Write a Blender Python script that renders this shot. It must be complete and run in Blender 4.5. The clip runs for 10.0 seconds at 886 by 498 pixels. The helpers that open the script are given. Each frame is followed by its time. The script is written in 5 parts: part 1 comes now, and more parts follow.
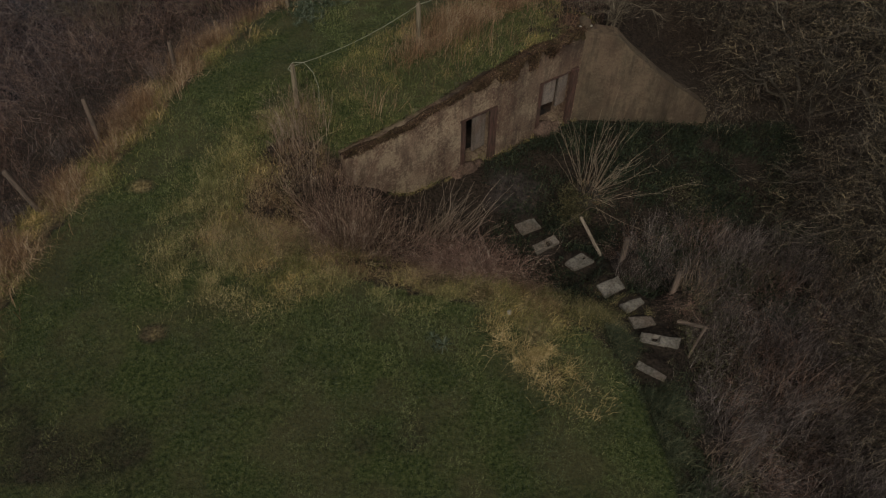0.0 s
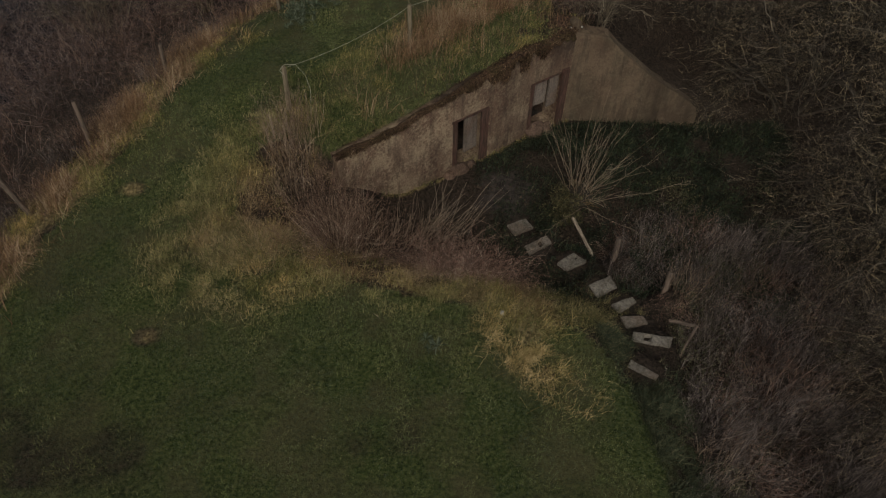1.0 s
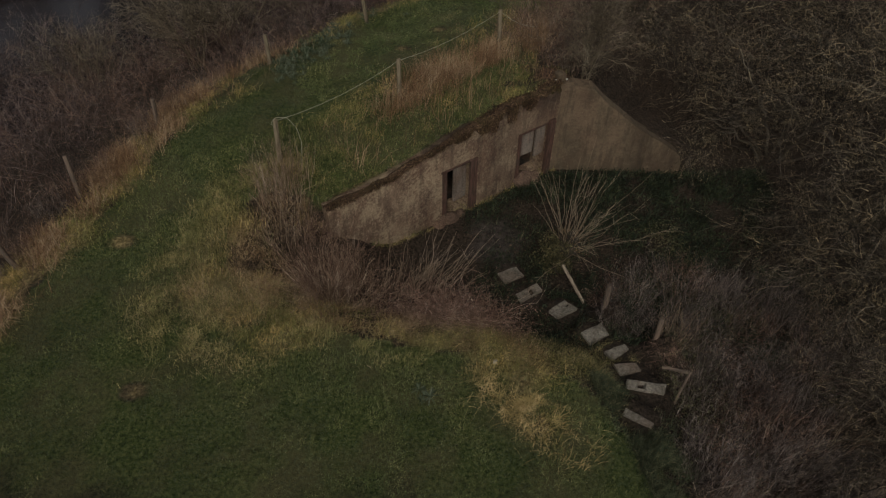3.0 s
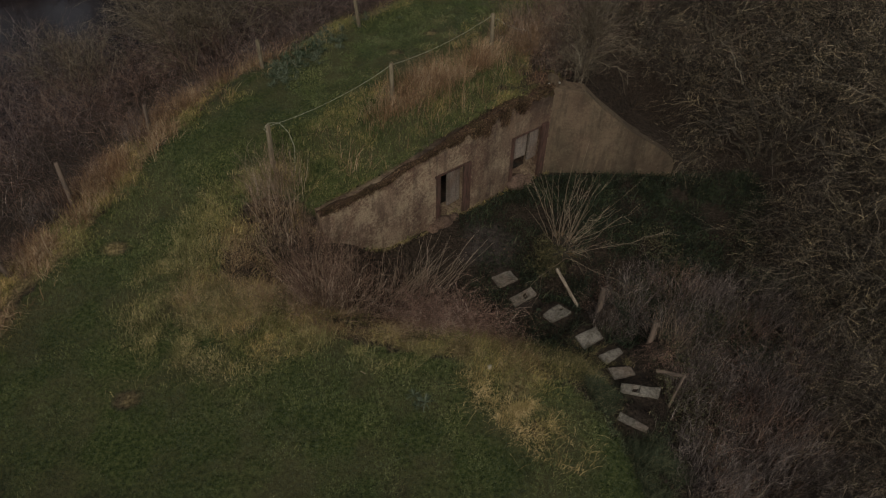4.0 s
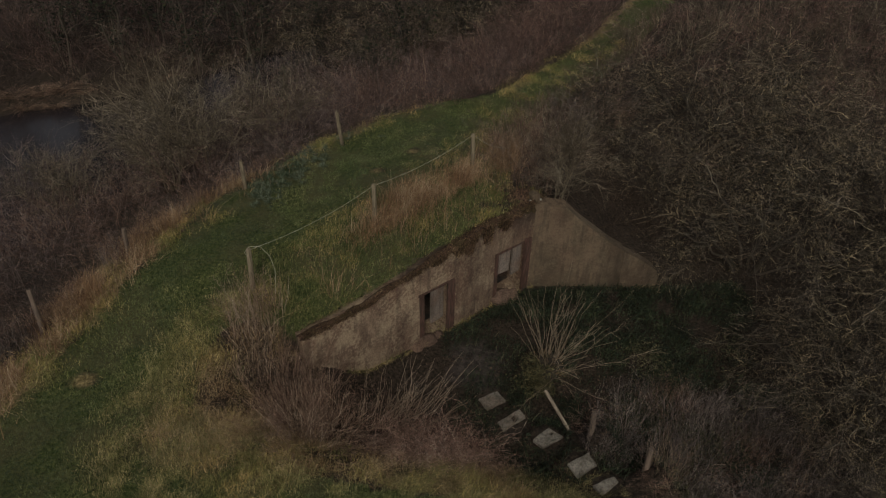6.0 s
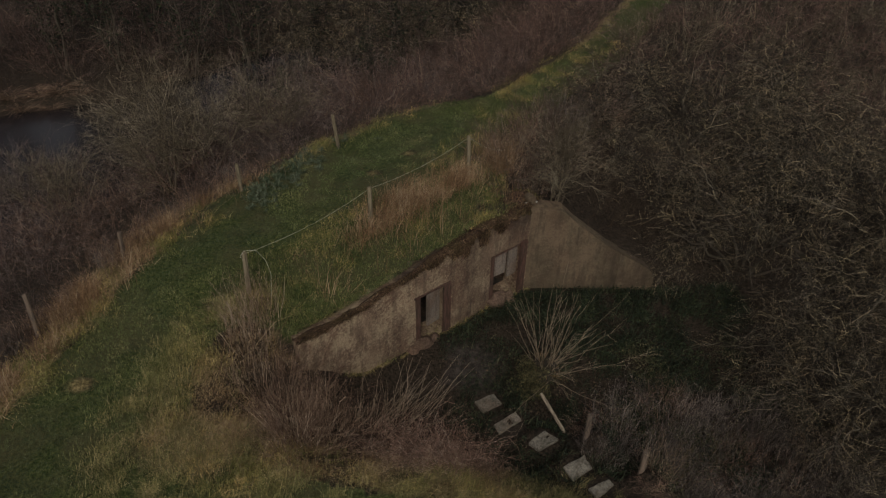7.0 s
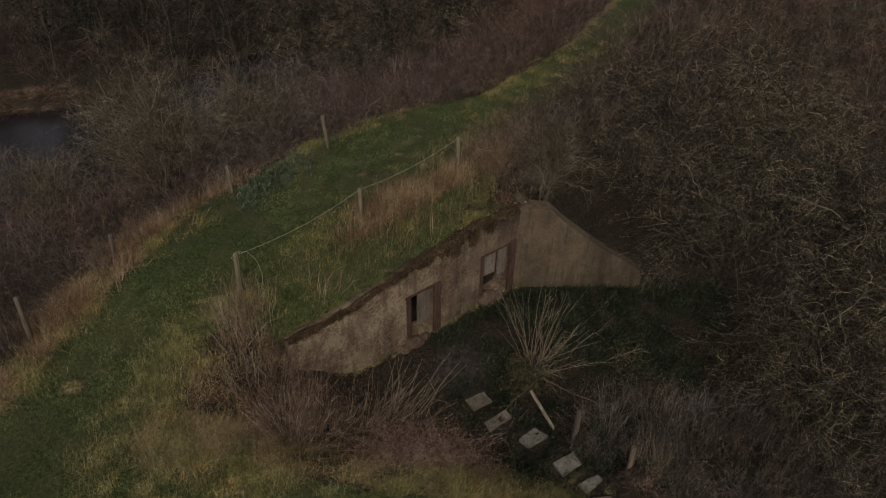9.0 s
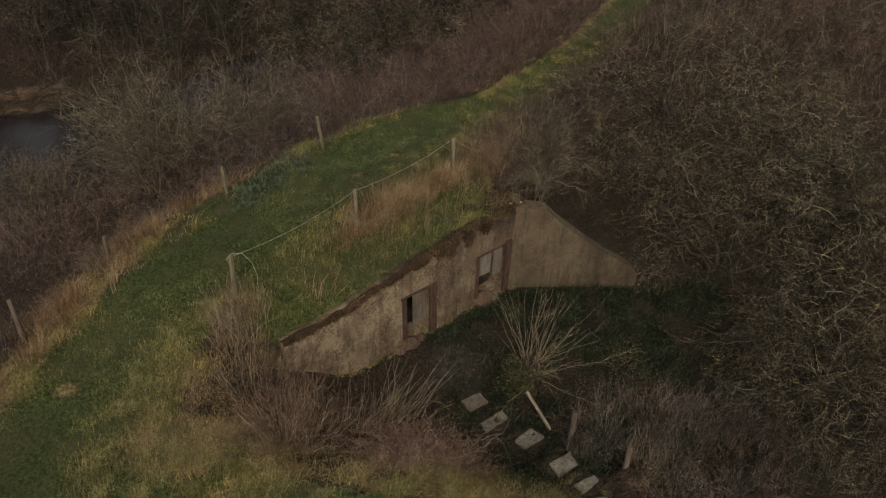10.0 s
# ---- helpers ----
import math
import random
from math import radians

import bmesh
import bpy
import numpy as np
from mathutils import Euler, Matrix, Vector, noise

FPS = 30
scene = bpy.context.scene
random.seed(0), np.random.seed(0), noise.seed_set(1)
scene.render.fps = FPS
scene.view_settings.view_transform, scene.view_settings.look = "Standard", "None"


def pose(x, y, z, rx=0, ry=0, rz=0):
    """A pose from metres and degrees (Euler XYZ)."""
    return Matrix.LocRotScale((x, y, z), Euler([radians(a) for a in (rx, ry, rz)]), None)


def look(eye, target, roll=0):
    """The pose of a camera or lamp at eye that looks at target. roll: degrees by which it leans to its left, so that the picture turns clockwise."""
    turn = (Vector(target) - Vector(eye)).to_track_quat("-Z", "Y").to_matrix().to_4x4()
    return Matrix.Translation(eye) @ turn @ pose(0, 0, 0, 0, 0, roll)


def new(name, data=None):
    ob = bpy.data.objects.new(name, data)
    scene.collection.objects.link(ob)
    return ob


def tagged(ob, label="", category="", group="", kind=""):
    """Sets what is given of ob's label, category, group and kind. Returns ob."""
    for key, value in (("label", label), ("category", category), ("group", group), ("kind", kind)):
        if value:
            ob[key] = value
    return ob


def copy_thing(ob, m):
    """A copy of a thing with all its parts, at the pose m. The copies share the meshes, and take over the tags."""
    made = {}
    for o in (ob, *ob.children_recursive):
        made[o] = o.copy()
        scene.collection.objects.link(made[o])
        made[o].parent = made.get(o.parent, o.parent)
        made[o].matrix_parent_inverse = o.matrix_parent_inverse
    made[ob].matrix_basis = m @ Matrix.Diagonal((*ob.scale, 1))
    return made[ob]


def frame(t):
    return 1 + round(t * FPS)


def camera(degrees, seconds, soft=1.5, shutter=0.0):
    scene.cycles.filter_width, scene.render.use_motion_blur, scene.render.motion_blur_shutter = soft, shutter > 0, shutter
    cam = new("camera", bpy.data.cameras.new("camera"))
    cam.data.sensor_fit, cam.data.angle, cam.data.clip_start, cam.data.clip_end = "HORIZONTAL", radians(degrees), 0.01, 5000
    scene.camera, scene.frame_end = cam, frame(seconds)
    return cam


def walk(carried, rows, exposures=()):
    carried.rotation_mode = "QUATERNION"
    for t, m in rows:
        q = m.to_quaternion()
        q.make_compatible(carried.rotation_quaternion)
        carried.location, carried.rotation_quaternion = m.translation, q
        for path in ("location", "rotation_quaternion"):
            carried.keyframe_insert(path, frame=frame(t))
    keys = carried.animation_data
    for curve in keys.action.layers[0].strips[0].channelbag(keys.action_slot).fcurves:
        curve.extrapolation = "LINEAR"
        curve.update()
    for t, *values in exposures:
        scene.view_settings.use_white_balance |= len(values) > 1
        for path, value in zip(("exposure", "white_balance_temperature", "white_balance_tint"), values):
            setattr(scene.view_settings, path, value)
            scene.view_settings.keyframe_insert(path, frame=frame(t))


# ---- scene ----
cam = camera(66.5, 10.0, soft=1.25)
METRES, EYE, TILT, LEAN, TURN = 1.45, 10.4, -49.0, 0.0, 0.0
ROWS = [
    (0.0, 0.0, 0.0, 0.0, 0.0, 0.0, -0.0),
    (0.5, -0.0137, -0.0112, 0.0046, -0.29, 0.02, 0.18),
    (1.0, -0.0019, -0.0277, 0.01, -0.63, 0.03, 0.37),
    (1.5, -0.0131, -0.0263, 0.0331, -0.95, 0.83, 0.52),
    (2.0, -0.0308, -0.0313, 0.0378, -1.18, 3.32, 0.7),
    (2.1, -0.0359, -0.0343, 0.0334, -1.23, 3.74, 0.73),
    (2.5, -0.0561, -0.0465, 0.0156, -1.43, 4.05, 0.87),
    (4.0, -0.0458, -0.0432, 0.0869, -2.1, 4.14, 1.49),
    (4.5, -0.0342, -0.043, 0.1412, -2.33, 4.1, 1.69),
    (4.9, -0.0285, 0.0189, 0.2574, -2.45, 5.42, 1.87),
    (5.0, -0.0275, 0.0343, 0.2864, -2.48, 6.02, 1.91),
    (5.2, -0.0254, 0.0526, 0.3355, -2.68, 7.87, 2.07),
    (5.3, -0.0244, 0.0618, 0.36, -2.78, 9.6, 2.16),
    (5.4, -0.0233, 0.0709, 0.3846, -2.88, 11.85, 2.24),
    (5.5, -0.0223, 0.0801, 0.4091, -2.98, 12.33, 2.32),
    (7.0, 0.0321, 0.0662, 0.5687, -3.36, 12.13, 2.76),
    (7.5, 0.0327, 0.0432, 0.5961, -3.53, 12.08, 2.88),
    (8.0, 0.0246, 0.0081, 0.6023, -3.76, 12.05, 3.05),
    (8.5, 0.0267, -0.0257, 0.5798, -3.88, 12.03, 3.2),
    (9.0, 0.0319, -0.0501, 0.5524, -4.07, 12.05, 3.32),
    (9.5, 0.0305, -0.0577, 0.5443, -4.24, 12.03, 3.45),
    (10.0, 0.0324, -0.0413, 0.5696, -4.4, 12.02, 3.58),
]
EXPOSURES = [(0.0, 0.1, 6500, 9), (9.3, 0.1, 6500, 8), (9.5, 0.49, 6950, 5), (10.0, 0.53, 6950, 5)]
walk(cam, [(t, pose(0, 0, EYE, TILT, LEAN, TURN) @ pose(METRES * x, METRES * y, METRES * z, 90 + pitch, roll, yaw)) for t, x, y, z, yaw, pitch, roll in ROWS], EXPOSURES)

# ---- light: overcast winter daylight ----
SUN_ELEVATION, SUN_ROTATION = radians(42), radians(185)
world = bpy.data.worlds.new("overcast_sky")
scene.world = world
world.use_nodes = True
wt = world.node_tree
sky = wt.nodes.new("ShaderNodeTexSky")
sky.sky_type, sky.sun_disc = "NISHITA", False
sky.sun_elevation, sky.sun_rotation = SUN_ELEVATION, SUN_ROTATION
sky.air_density, sky.dust_density, sky.ozone_density = 1.0, 4.0, 1.0
soften = wt.nodes.new("ShaderNodeHueSaturation")
soften.inputs["Saturation"].default_value = 0.25
wt.links.new(sky.outputs["Color"], soften.inputs["Color"])
wt.links.new(soften.outputs["Color"], wt.nodes["Background"].inputs["Color"])
wt.nodes["Background"].inputs["Strength"].default_value = 0.07
sun = new("sun", bpy.data.lights.new("sun", "SUN"))
sun.data.energy, sun.data.angle, sun.data.color = 1.3, radians(14), (1.0, 0.93, 0.84)
sun.matrix_world = look((0, 0, 30), (0 - 30 * math.sin(SUN_ROTATION) / math.tan(SUN_ELEVATION), 0 - 30 * math.cos(SUN_ROTATION) / math.tan(SUN_ELEVATION), 0))


# ---- materials ----
def shader(name, rough=0.9, gloss=0.2):
    m = bpy.data.materials.new(name)
    m.use_nodes = True
    bsdf = m.node_tree.nodes["Principled BSDF"]
    bsdf.inputs["Roughness"].default_value = rough
    bsdf.inputs["Specular IOR Level"].default_value = gloss
    return m, m.node_tree, bsdf


def noise_node(nt, scale, detail=4.0, rough=0.6, stretch=(1, 1, 1), local=False):
    """A noise over the world's metres, or over the object's own."""
    if local:
        src = nt.nodes.new("ShaderNodeTexCoord").outputs["Object"]
    else:
        src = nt.nodes.new("ShaderNodeNewGeometry").outputs["Position"]
    mp = nt.nodes.new("ShaderNodeMapping")
    mp.inputs["Scale"].default_value = stretch
    n = nt.nodes.new("ShaderNodeTexNoise")
    n.inputs["Scale"].default_value, n.inputs["Detail"].default_value, n.inputs["Roughness"].default_value = scale, detail, rough
    nt.links.new(src, mp.inputs["Vector"])
    nt.links.new(mp.outputs["Vector"], n.inputs["Vector"])
    return n.outputs["Fac"]


def ramp(nt, fac, stops):
    r = nt.nodes.new("ShaderNodeValToRGB")
    while len(r.color_ramp.elements) < len(stops):
        r.color_ramp.elements.new(0.5)
    for e, (at, col) in zip(r.color_ramp.elements, stops):
        e.position, e.color = at, (*col, 1)
    nt.links.new(fac, r.inputs["Fac"])
    return r.outputs["Color"]


def mix(nt, fac, a, b, how="MIX"):
    n = nt.nodes.new("ShaderNodeMix")
    n.data_type, n.blend_type = "RGBA", how
    for socket, value in ((n.inputs["Factor"], fac), (n.inputs["A"], a), (n.inputs["B"], b)):
        if isinstance(value, bpy.types.NodeSocket):
            nt.links.new(value, socket)
        elif isinstance(value, (int, float)):
            socket.default_value = value
        else:
            socket.default_value = (*value, 1)
    return n.outputs["Result"]


def maths(nt, how, a, b=0.0):
    n = nt.nodes.new("ShaderNodeMath")
    n.operation = how
    for socket, value in ((n.inputs[0], a), (n.inputs[1], b)):
        if isinstance(value, bpy.types.NodeSocket):
            nt.links.new(value, socket)
        else:
            socket.default_value = value
    return n.outputs[0]


def relief(nt, bsdf, height, strength=0.5, distance=0.02):
    b = nt.nodes.new("ShaderNodeBump")
    b.inputs["Strength"].default_value, b.inputs["Distance"].default_value = strength, distance
    nt.links.new(height, b.inputs["Height"])
    nt.links.new(b.outputs["Normal"], bsdf.inputs["Normal"])


def plant(name, stops, patch=0.9, patch_tint=(0.7, 0.7, 0.7), rough=0.85, gloss=0.15, patch_to=(1.0, 1.0, 1.0), slow=None):
    """Blades or twigs: each one its own shade, with slower drifts from place to place."""
    m, nt, bsdf = shader(name, rough, gloss)
    geo = nt.nodes.new("ShaderNodeNewGeometry")
    one = ramp(nt, geo.outputs["Random Per Island"], stops)
    drift = ramp(nt, noise_node(nt, patch, 3.0), [(0.4, patch_tint), (0.6, patch_to)])
    c = mix(nt, 1.0, one, drift, "MULTIPLY")
    if slow:
        size, low, high = slow
        c = mix(nt, 1.0, c, ramp(nt, noise_node(nt, size, 4.0, 0.65), [(0.38, low), (0.62, high)]), "MULTIPLY")
    nt.links.new(c, bsdf.inputs["Base Color"])
    return m


M_LAWN = plant("lawn_blades", [(0.0, (0.047, 0.067, 0.038)), (0.5, (0.075, 0.101, 0.057)), (0.85, (0.113, 0.132, 0.077)), (1.0, (0.2, 0.188, 0.12))], 2.2, (0.58, 0.64, 0.62), slow=(0.5, (0.42, 0.47, 0.5), (1.45, 1.3, 1.1)))
M_BRINK = plant("rough_grass_blades", [(0.0, (0.095, 0.098, 0.034)), (0.35, (0.225, 0.185, 0.07)), (0.75, (0.41, 0.31, 0.14)), (1.0, (0.6, 0.47, 0.26))], 2.2, (0.45, 0.56, 0.42), slow=(0.75, (0.62, 0.74, 0.62), (1.25, 1.1, 0.98)))
M_ROOF = plant("roof_grass_blades", [(0.0, (0.06, 0.084, 0.025)), (0.5, (0.125, 0.14, 0.047)), (0.8, (0.19, 0.17, 0.076)), (1.0, (0.4, 0.32, 0.175))], 2.4, (0.5, 0.6, 0.5), slow=(0.55, (0.78, 0.85, 0.78), (1.2, 1.08, 1.0)))
M_MAT = plant("flattened_straw", [(0.0, (0.14, 0.093, 0.05)), (0.5, (0.26, 0.178, 0.097)), (1.0, (0.42, 0.32, 0.19))], 0.9, (0.7, 0.66, 0.6))
M_DIMMED_MOSS = plant("dimmed_lawn_moss", [(0.0, (0.012, 0.017, 0.011)), (0.6, (0.025, 0.032, 0.019)), (1.0, (0.05, 0.055, 0.032))], 2.5, (0.6, 0.62, 0.6))
M_RIMTUFT = plant("yellow_green_tufts", [(0.0, (0.12, 0.12, 0.044)), (0.4, (0.24, 0.212, 0.083)), (0.8, (0.39, 0.31, 0.142)), (1.0, (0.56, 0.45, 0.25))], 1.9, (0.55, 0.62, 0.55))
M_GOLDEN = plant("golden_straw", [(0.0, (0.2, 0.145, 0.06)), (0.5, (0.4, 0.285, 0.125)), (1.0, (0.62, 0.48, 0.25))], 3.0, (0.6, 0.62, 0.55))
M_TUSSOCK = plant("tussock_blades", [(0.0, (0.09, 0.108, 0.038)), (0.5, (0.165, 0.178, 0.068)), (0.85, (0.25, 0.24, 0.11)), (1.0, (0.36, 0.32, 0.17))], 1.3, (0.5, 0.6, 0.5), slow=(0.45, (0.75, 0.85, 0.82), (1.15, 1.05, 1.0)))
M_SLOPE = plant("slope_grass_blades", [(0.0, (0.06, 0.066, 0.025)), (0.45, (0.135, 0.122, 0.05)), (0.8, (0.27, 0.205, 0.1)), (1.0, (0.46, 0.36, 0.21))], 1.6, (0.55, 0.6, 0.52))
M_STRAW = plant("dead_grass_straw", [(0.0, (0.12, 0.075, 0.04)), (0.4, (0.23, 0.155, 0.08)), (0.8, (0.35, 0.26, 0.14)), (1.0, (0.48, 0.39, 0.25))], 0.8, (0.65, 0.58, 0.52))
M_REED = plant("tall_dead_stems", [(0.0, (0.11, 0.066, 0.038)), (0.4, (0.22, 0.138, 0.078)), (0.8, (0.34, 0.235, 0.135)), (1.0, (0.48, 0.38, 0.25))], 1.0, (0.65, 0.58, 0.52))
M_RUSSET = plant("russet_stems", [(0.0, (0.055, 0.033, 0.025)), (0.55, (0.14, 0.086, 0.064)), (0.85, (0.245, 0.163, 0.118)), (1.0, (0.38, 0.29, 0.21))], 0.7, (0.55, 0.52, 0.52))
M_RED = plant("red_brown_stems", [(0.0, (0.055, 0.032, 0.027)), (0.55, (0.125, 0.074, 0.06)), (0.85, (0.21, 0.135, 0.102)), (1.0, (0.36, 0.27, 0.19))], 0.35, (0.62, 0.64, 0.66))
M_PURPLE = plant("mauve_brown_stems", [(0.0, (0.046, 0.032, 0.029)), (0.55, (0.115, 0.082, 0.074)), (0.85, (0.215, 0.162, 0.14)), (1.0, (0.42, 0.35, 0.29))], 0.5, (0.5, 0.5, 0.5))
M_DUSK = plant("dark_brown_stems", [(0.0, (0.027, 0.018, 0.016)), (0.55, (0.068, 0.047, 0.04)), (0.85, (0.13, 0.096, 0.078)), (1.0, (0.26, 0.2, 0.16))], 0.3, (0.5, 0.5, 0.5))
M_MAUVE = plant("mauve_suckers", [(0.0, (0.04, 0.032, 0.029)), (0.55, (0.104, 0.083, 0.074)), (0.85, (0.21, 0.172, 0.148)), (1.0, (0.43, 0.37, 0.31))], 0.7, (0.55, 0.54, 0.54))
M_MOSS = plant("brown_moss_blades", [(0.0, (0.022, 0.014, 0.009)), (0.5, (0.065, 0.038, 0.023)), (0.85, (0.125, 0.077, 0.044)), (1.0, (0.25, 0.18, 0.1))], 3.0, (0.5, 0.52, 0.45))
M_BARK = plant("grey_brown_bark", [(0.0, (0.03, 0.024, 0.018)), (0.6, (0.065, 0.053, 0.04)), (1.0, (0.12, 0.10, 0.075))], 2.0, (0.6, 0.6, 0.55))
M_TWIG = plant("hawthorn_twigs", [(0.0, (0.008, 0.007, 0.006)), (0.4, (0.024, 0.02, 0.015)), (0.62, (0.12, 0.102, 0.075)), (1.0, (0.48, 0.43, 0.33))], 0.55, (0.5, 0.46, 0.46), slow=(1.3, (0.6, 0.57, 0.6), (1.4, 1.28, 0.98)))
M_ROD = plant("willow_rods", [(0.0, (0.11, 0.083, 0.057)), (0.6, (0.2, 0.157, 0.11)), (1.0, (0.32, 0.265, 0.19))], 2.0, (0.8, 0.78, 0.74))
M_SPROUT = plant("orange_brown_shoots", [(0.0, (0.09, 0.05, 0.024)), (0.5, (0.19, 0.11, 0.052)), (1.0, (0.32, 0.21, 0.11))], 3.0, (0.6, 0.6, 0.6))
M_BRAMBLE = plant("bramble_canes", [(0.0, (0.08, 0.045, 0.034)), (0.5, (0.26, 0.155, 0.113)), (0.85, (0.42, 0.28, 0.205)), (1.0, (0.6, 0.49, 0.38))], 2.4, (0.42, 0.4, 0.4))
M_STALK = plant("dead_stalks", [(0.0, (0.12, 0.082, 0.058)), (0.5, (0.22, 0.158, 0.112)), (0.85, (0.33, 0.26, 0.185)), (1.0, (0.5, 0.42, 0.31))], 0.8, (0.7, 0.65, 0.6))
M_FAN = plant("brown_canes", [(0.0, (0.06, 0.036, 0.026)), (0.4, (0.16, 0.1, 0.07)), (0.85, (0.32, 0.22, 0.15)), (1.0, (0.52, 0.42, 0.31))], 2.0, (0.5, 0.48, 0.46))
M_POLE = plant("pale_dead_stems", [(0.0, (0.13, 0.095, 0.07)), (0.5, (0.24, 0.185, 0.135)), (1.0, (0.4, 0.34, 0.255))], 0.9, (0.8, 0.77, 0.72))
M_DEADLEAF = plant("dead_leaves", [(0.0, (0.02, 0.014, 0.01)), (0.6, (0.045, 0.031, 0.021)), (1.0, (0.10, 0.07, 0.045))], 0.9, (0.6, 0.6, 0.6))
M_ASH = plant("pale_brown_twigs", [(0.0, (0.045, 0.035, 0.024)), (0.5, (0.11, 0.088, 0.06)), (0.85, (0.19, 0.157, 0.108)), (1.0, (0.34, 0.29, 0.21))], 0.8, (0.6, 0.58, 0.55))
# Thorn boughs carry the crown's inner shade in their dark stops; pale ends are lichen.
M_BOUGH = plant("lichened_shaded_boughs", [(0.0, (0.016, 0.013, 0.01)), (0.6, (0.04, 0.033, 0.025)), (0.85, (0.1, 0.085, 0.063)), (1.0, (0.22, 0.195, 0.15))], 0.9, (0.6, 0.58, 0.54))
M_KNOB = plant("faded_ivy", [(0.0, (0.022, 0.021, 0.01)), (0.5, (0.062, 0.055, 0.024)), (1.0, (0.16, 0.138, 0.066))], 5.0, (0.45, 0.45, 0.4), 0.7, 0.2)
M_IVY = plant("dull_ivy", [(0.0, (0.03, 0.031, 0.014)), (0.6, (0.065, 0.062, 0.028)), (1.0, (0.14, 0.12, 0.062))], 2.0, (0.7, 0.7, 0.65), 0.6, 0.25)
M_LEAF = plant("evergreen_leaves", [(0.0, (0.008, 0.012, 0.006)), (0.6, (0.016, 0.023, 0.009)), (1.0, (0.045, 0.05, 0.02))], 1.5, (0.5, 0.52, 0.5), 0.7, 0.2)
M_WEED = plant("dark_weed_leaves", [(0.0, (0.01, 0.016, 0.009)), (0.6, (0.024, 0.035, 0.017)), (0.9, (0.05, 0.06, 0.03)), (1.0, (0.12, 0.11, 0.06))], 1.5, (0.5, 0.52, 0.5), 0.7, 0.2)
M_BANKWEED = plant("bank_weed_leaves", [(0.0, (0.02, 0.026, 0.015)), (0.6, (0.048, 0.058, 0.03)), (0.9, (0.09, 0.092, 0.048)), (1.0, (0.2, 0.175, 0.1))], 1.5, (0.55, 0.56, 0.54), 0.8, 0.15)
M_THISTLE = plant("grey_green_leaves", [(0.0, (0.036, 0.044, 0.027)), (0.6, (0.075, 0.088, 0.057)), (1.0, (0.155, 0.168, 0.115))], 2.0, (0.6, 0.66, 0.6), 1.0, 0.0)


def ground_material():
    m, nt, bsdf = shader("turf_and_leaf_litter", 0.95, 0.1)
    def zone(name):
        a = nt.nodes.new("ShaderNodeAttribute")
        a.attribute_name = name
        rough_edge = maths(nt, "ADD", a.outputs["Fac"], maths(nt, "MULTIPLY", maths(nt, "SUBTRACT", noise_node(nt, 1.6, 6.0), 0.5), 0.9))
        return maths(nt, "MULTIPLY", maths(nt, "SUBTRACT", rough_edge, 0.3), 2.5)
    def clamped(v):
        n = nt.nodes.new("ShaderNodeClamp")
        nt.links.new(v, n.inputs["Value"])
        return n.outputs["Result"]
    fine = noise_node(nt, 14.0, 8.0, 0.75)
    litter = ramp(nt, fine, [(0.4, (0.010, 0.008, 0.006)), (0.5, (0.03, 0.022, 0.016)), (0.6, (0.05, 0.037, 0.026))])
    turf = ramp(nt, fine, [(0.38, (0.014, 0.02, 0.007)), (0.5, (0.038, 0.05, 0.015)), (0.62, (0.08, 0.085, 0.03))])
    worn = ramp(nt, noise_node(nt, 0.7, 5.0), [(0.44, (0, 0, 0)), (0.6, (1, 1, 1))])
    turf = mix(nt, maths(nt, "MULTIPLY", worn, 0.5), turf, (0.075, 0.06, 0.032))
    straw = ramp(nt, fine, [(0.38, (0.05, 0.04, 0.018)), (0.5, (0.13, 0.10, 0.045)), (0.62, (0.26, 0.2, 0.1))])
    mud = ramp(nt, noise_node(nt, 5.0, 7.0, 0.7), [(0.4, (0.026, 0.021, 0.018)), (0.6, (0.065, 0.053, 0.045))])
    c = mix(nt, clamped(zone("straw")), litter, straw)
    c = mix(nt, clamped(zone("lush")), c, turf)
    c = mix(nt, clamped(zone("mud")), c, mud)
    nt.links.new(c, bsdf.inputs["Base Color"])
    relief(nt, bsdf, fine, 0.9, 0.05)
    return m


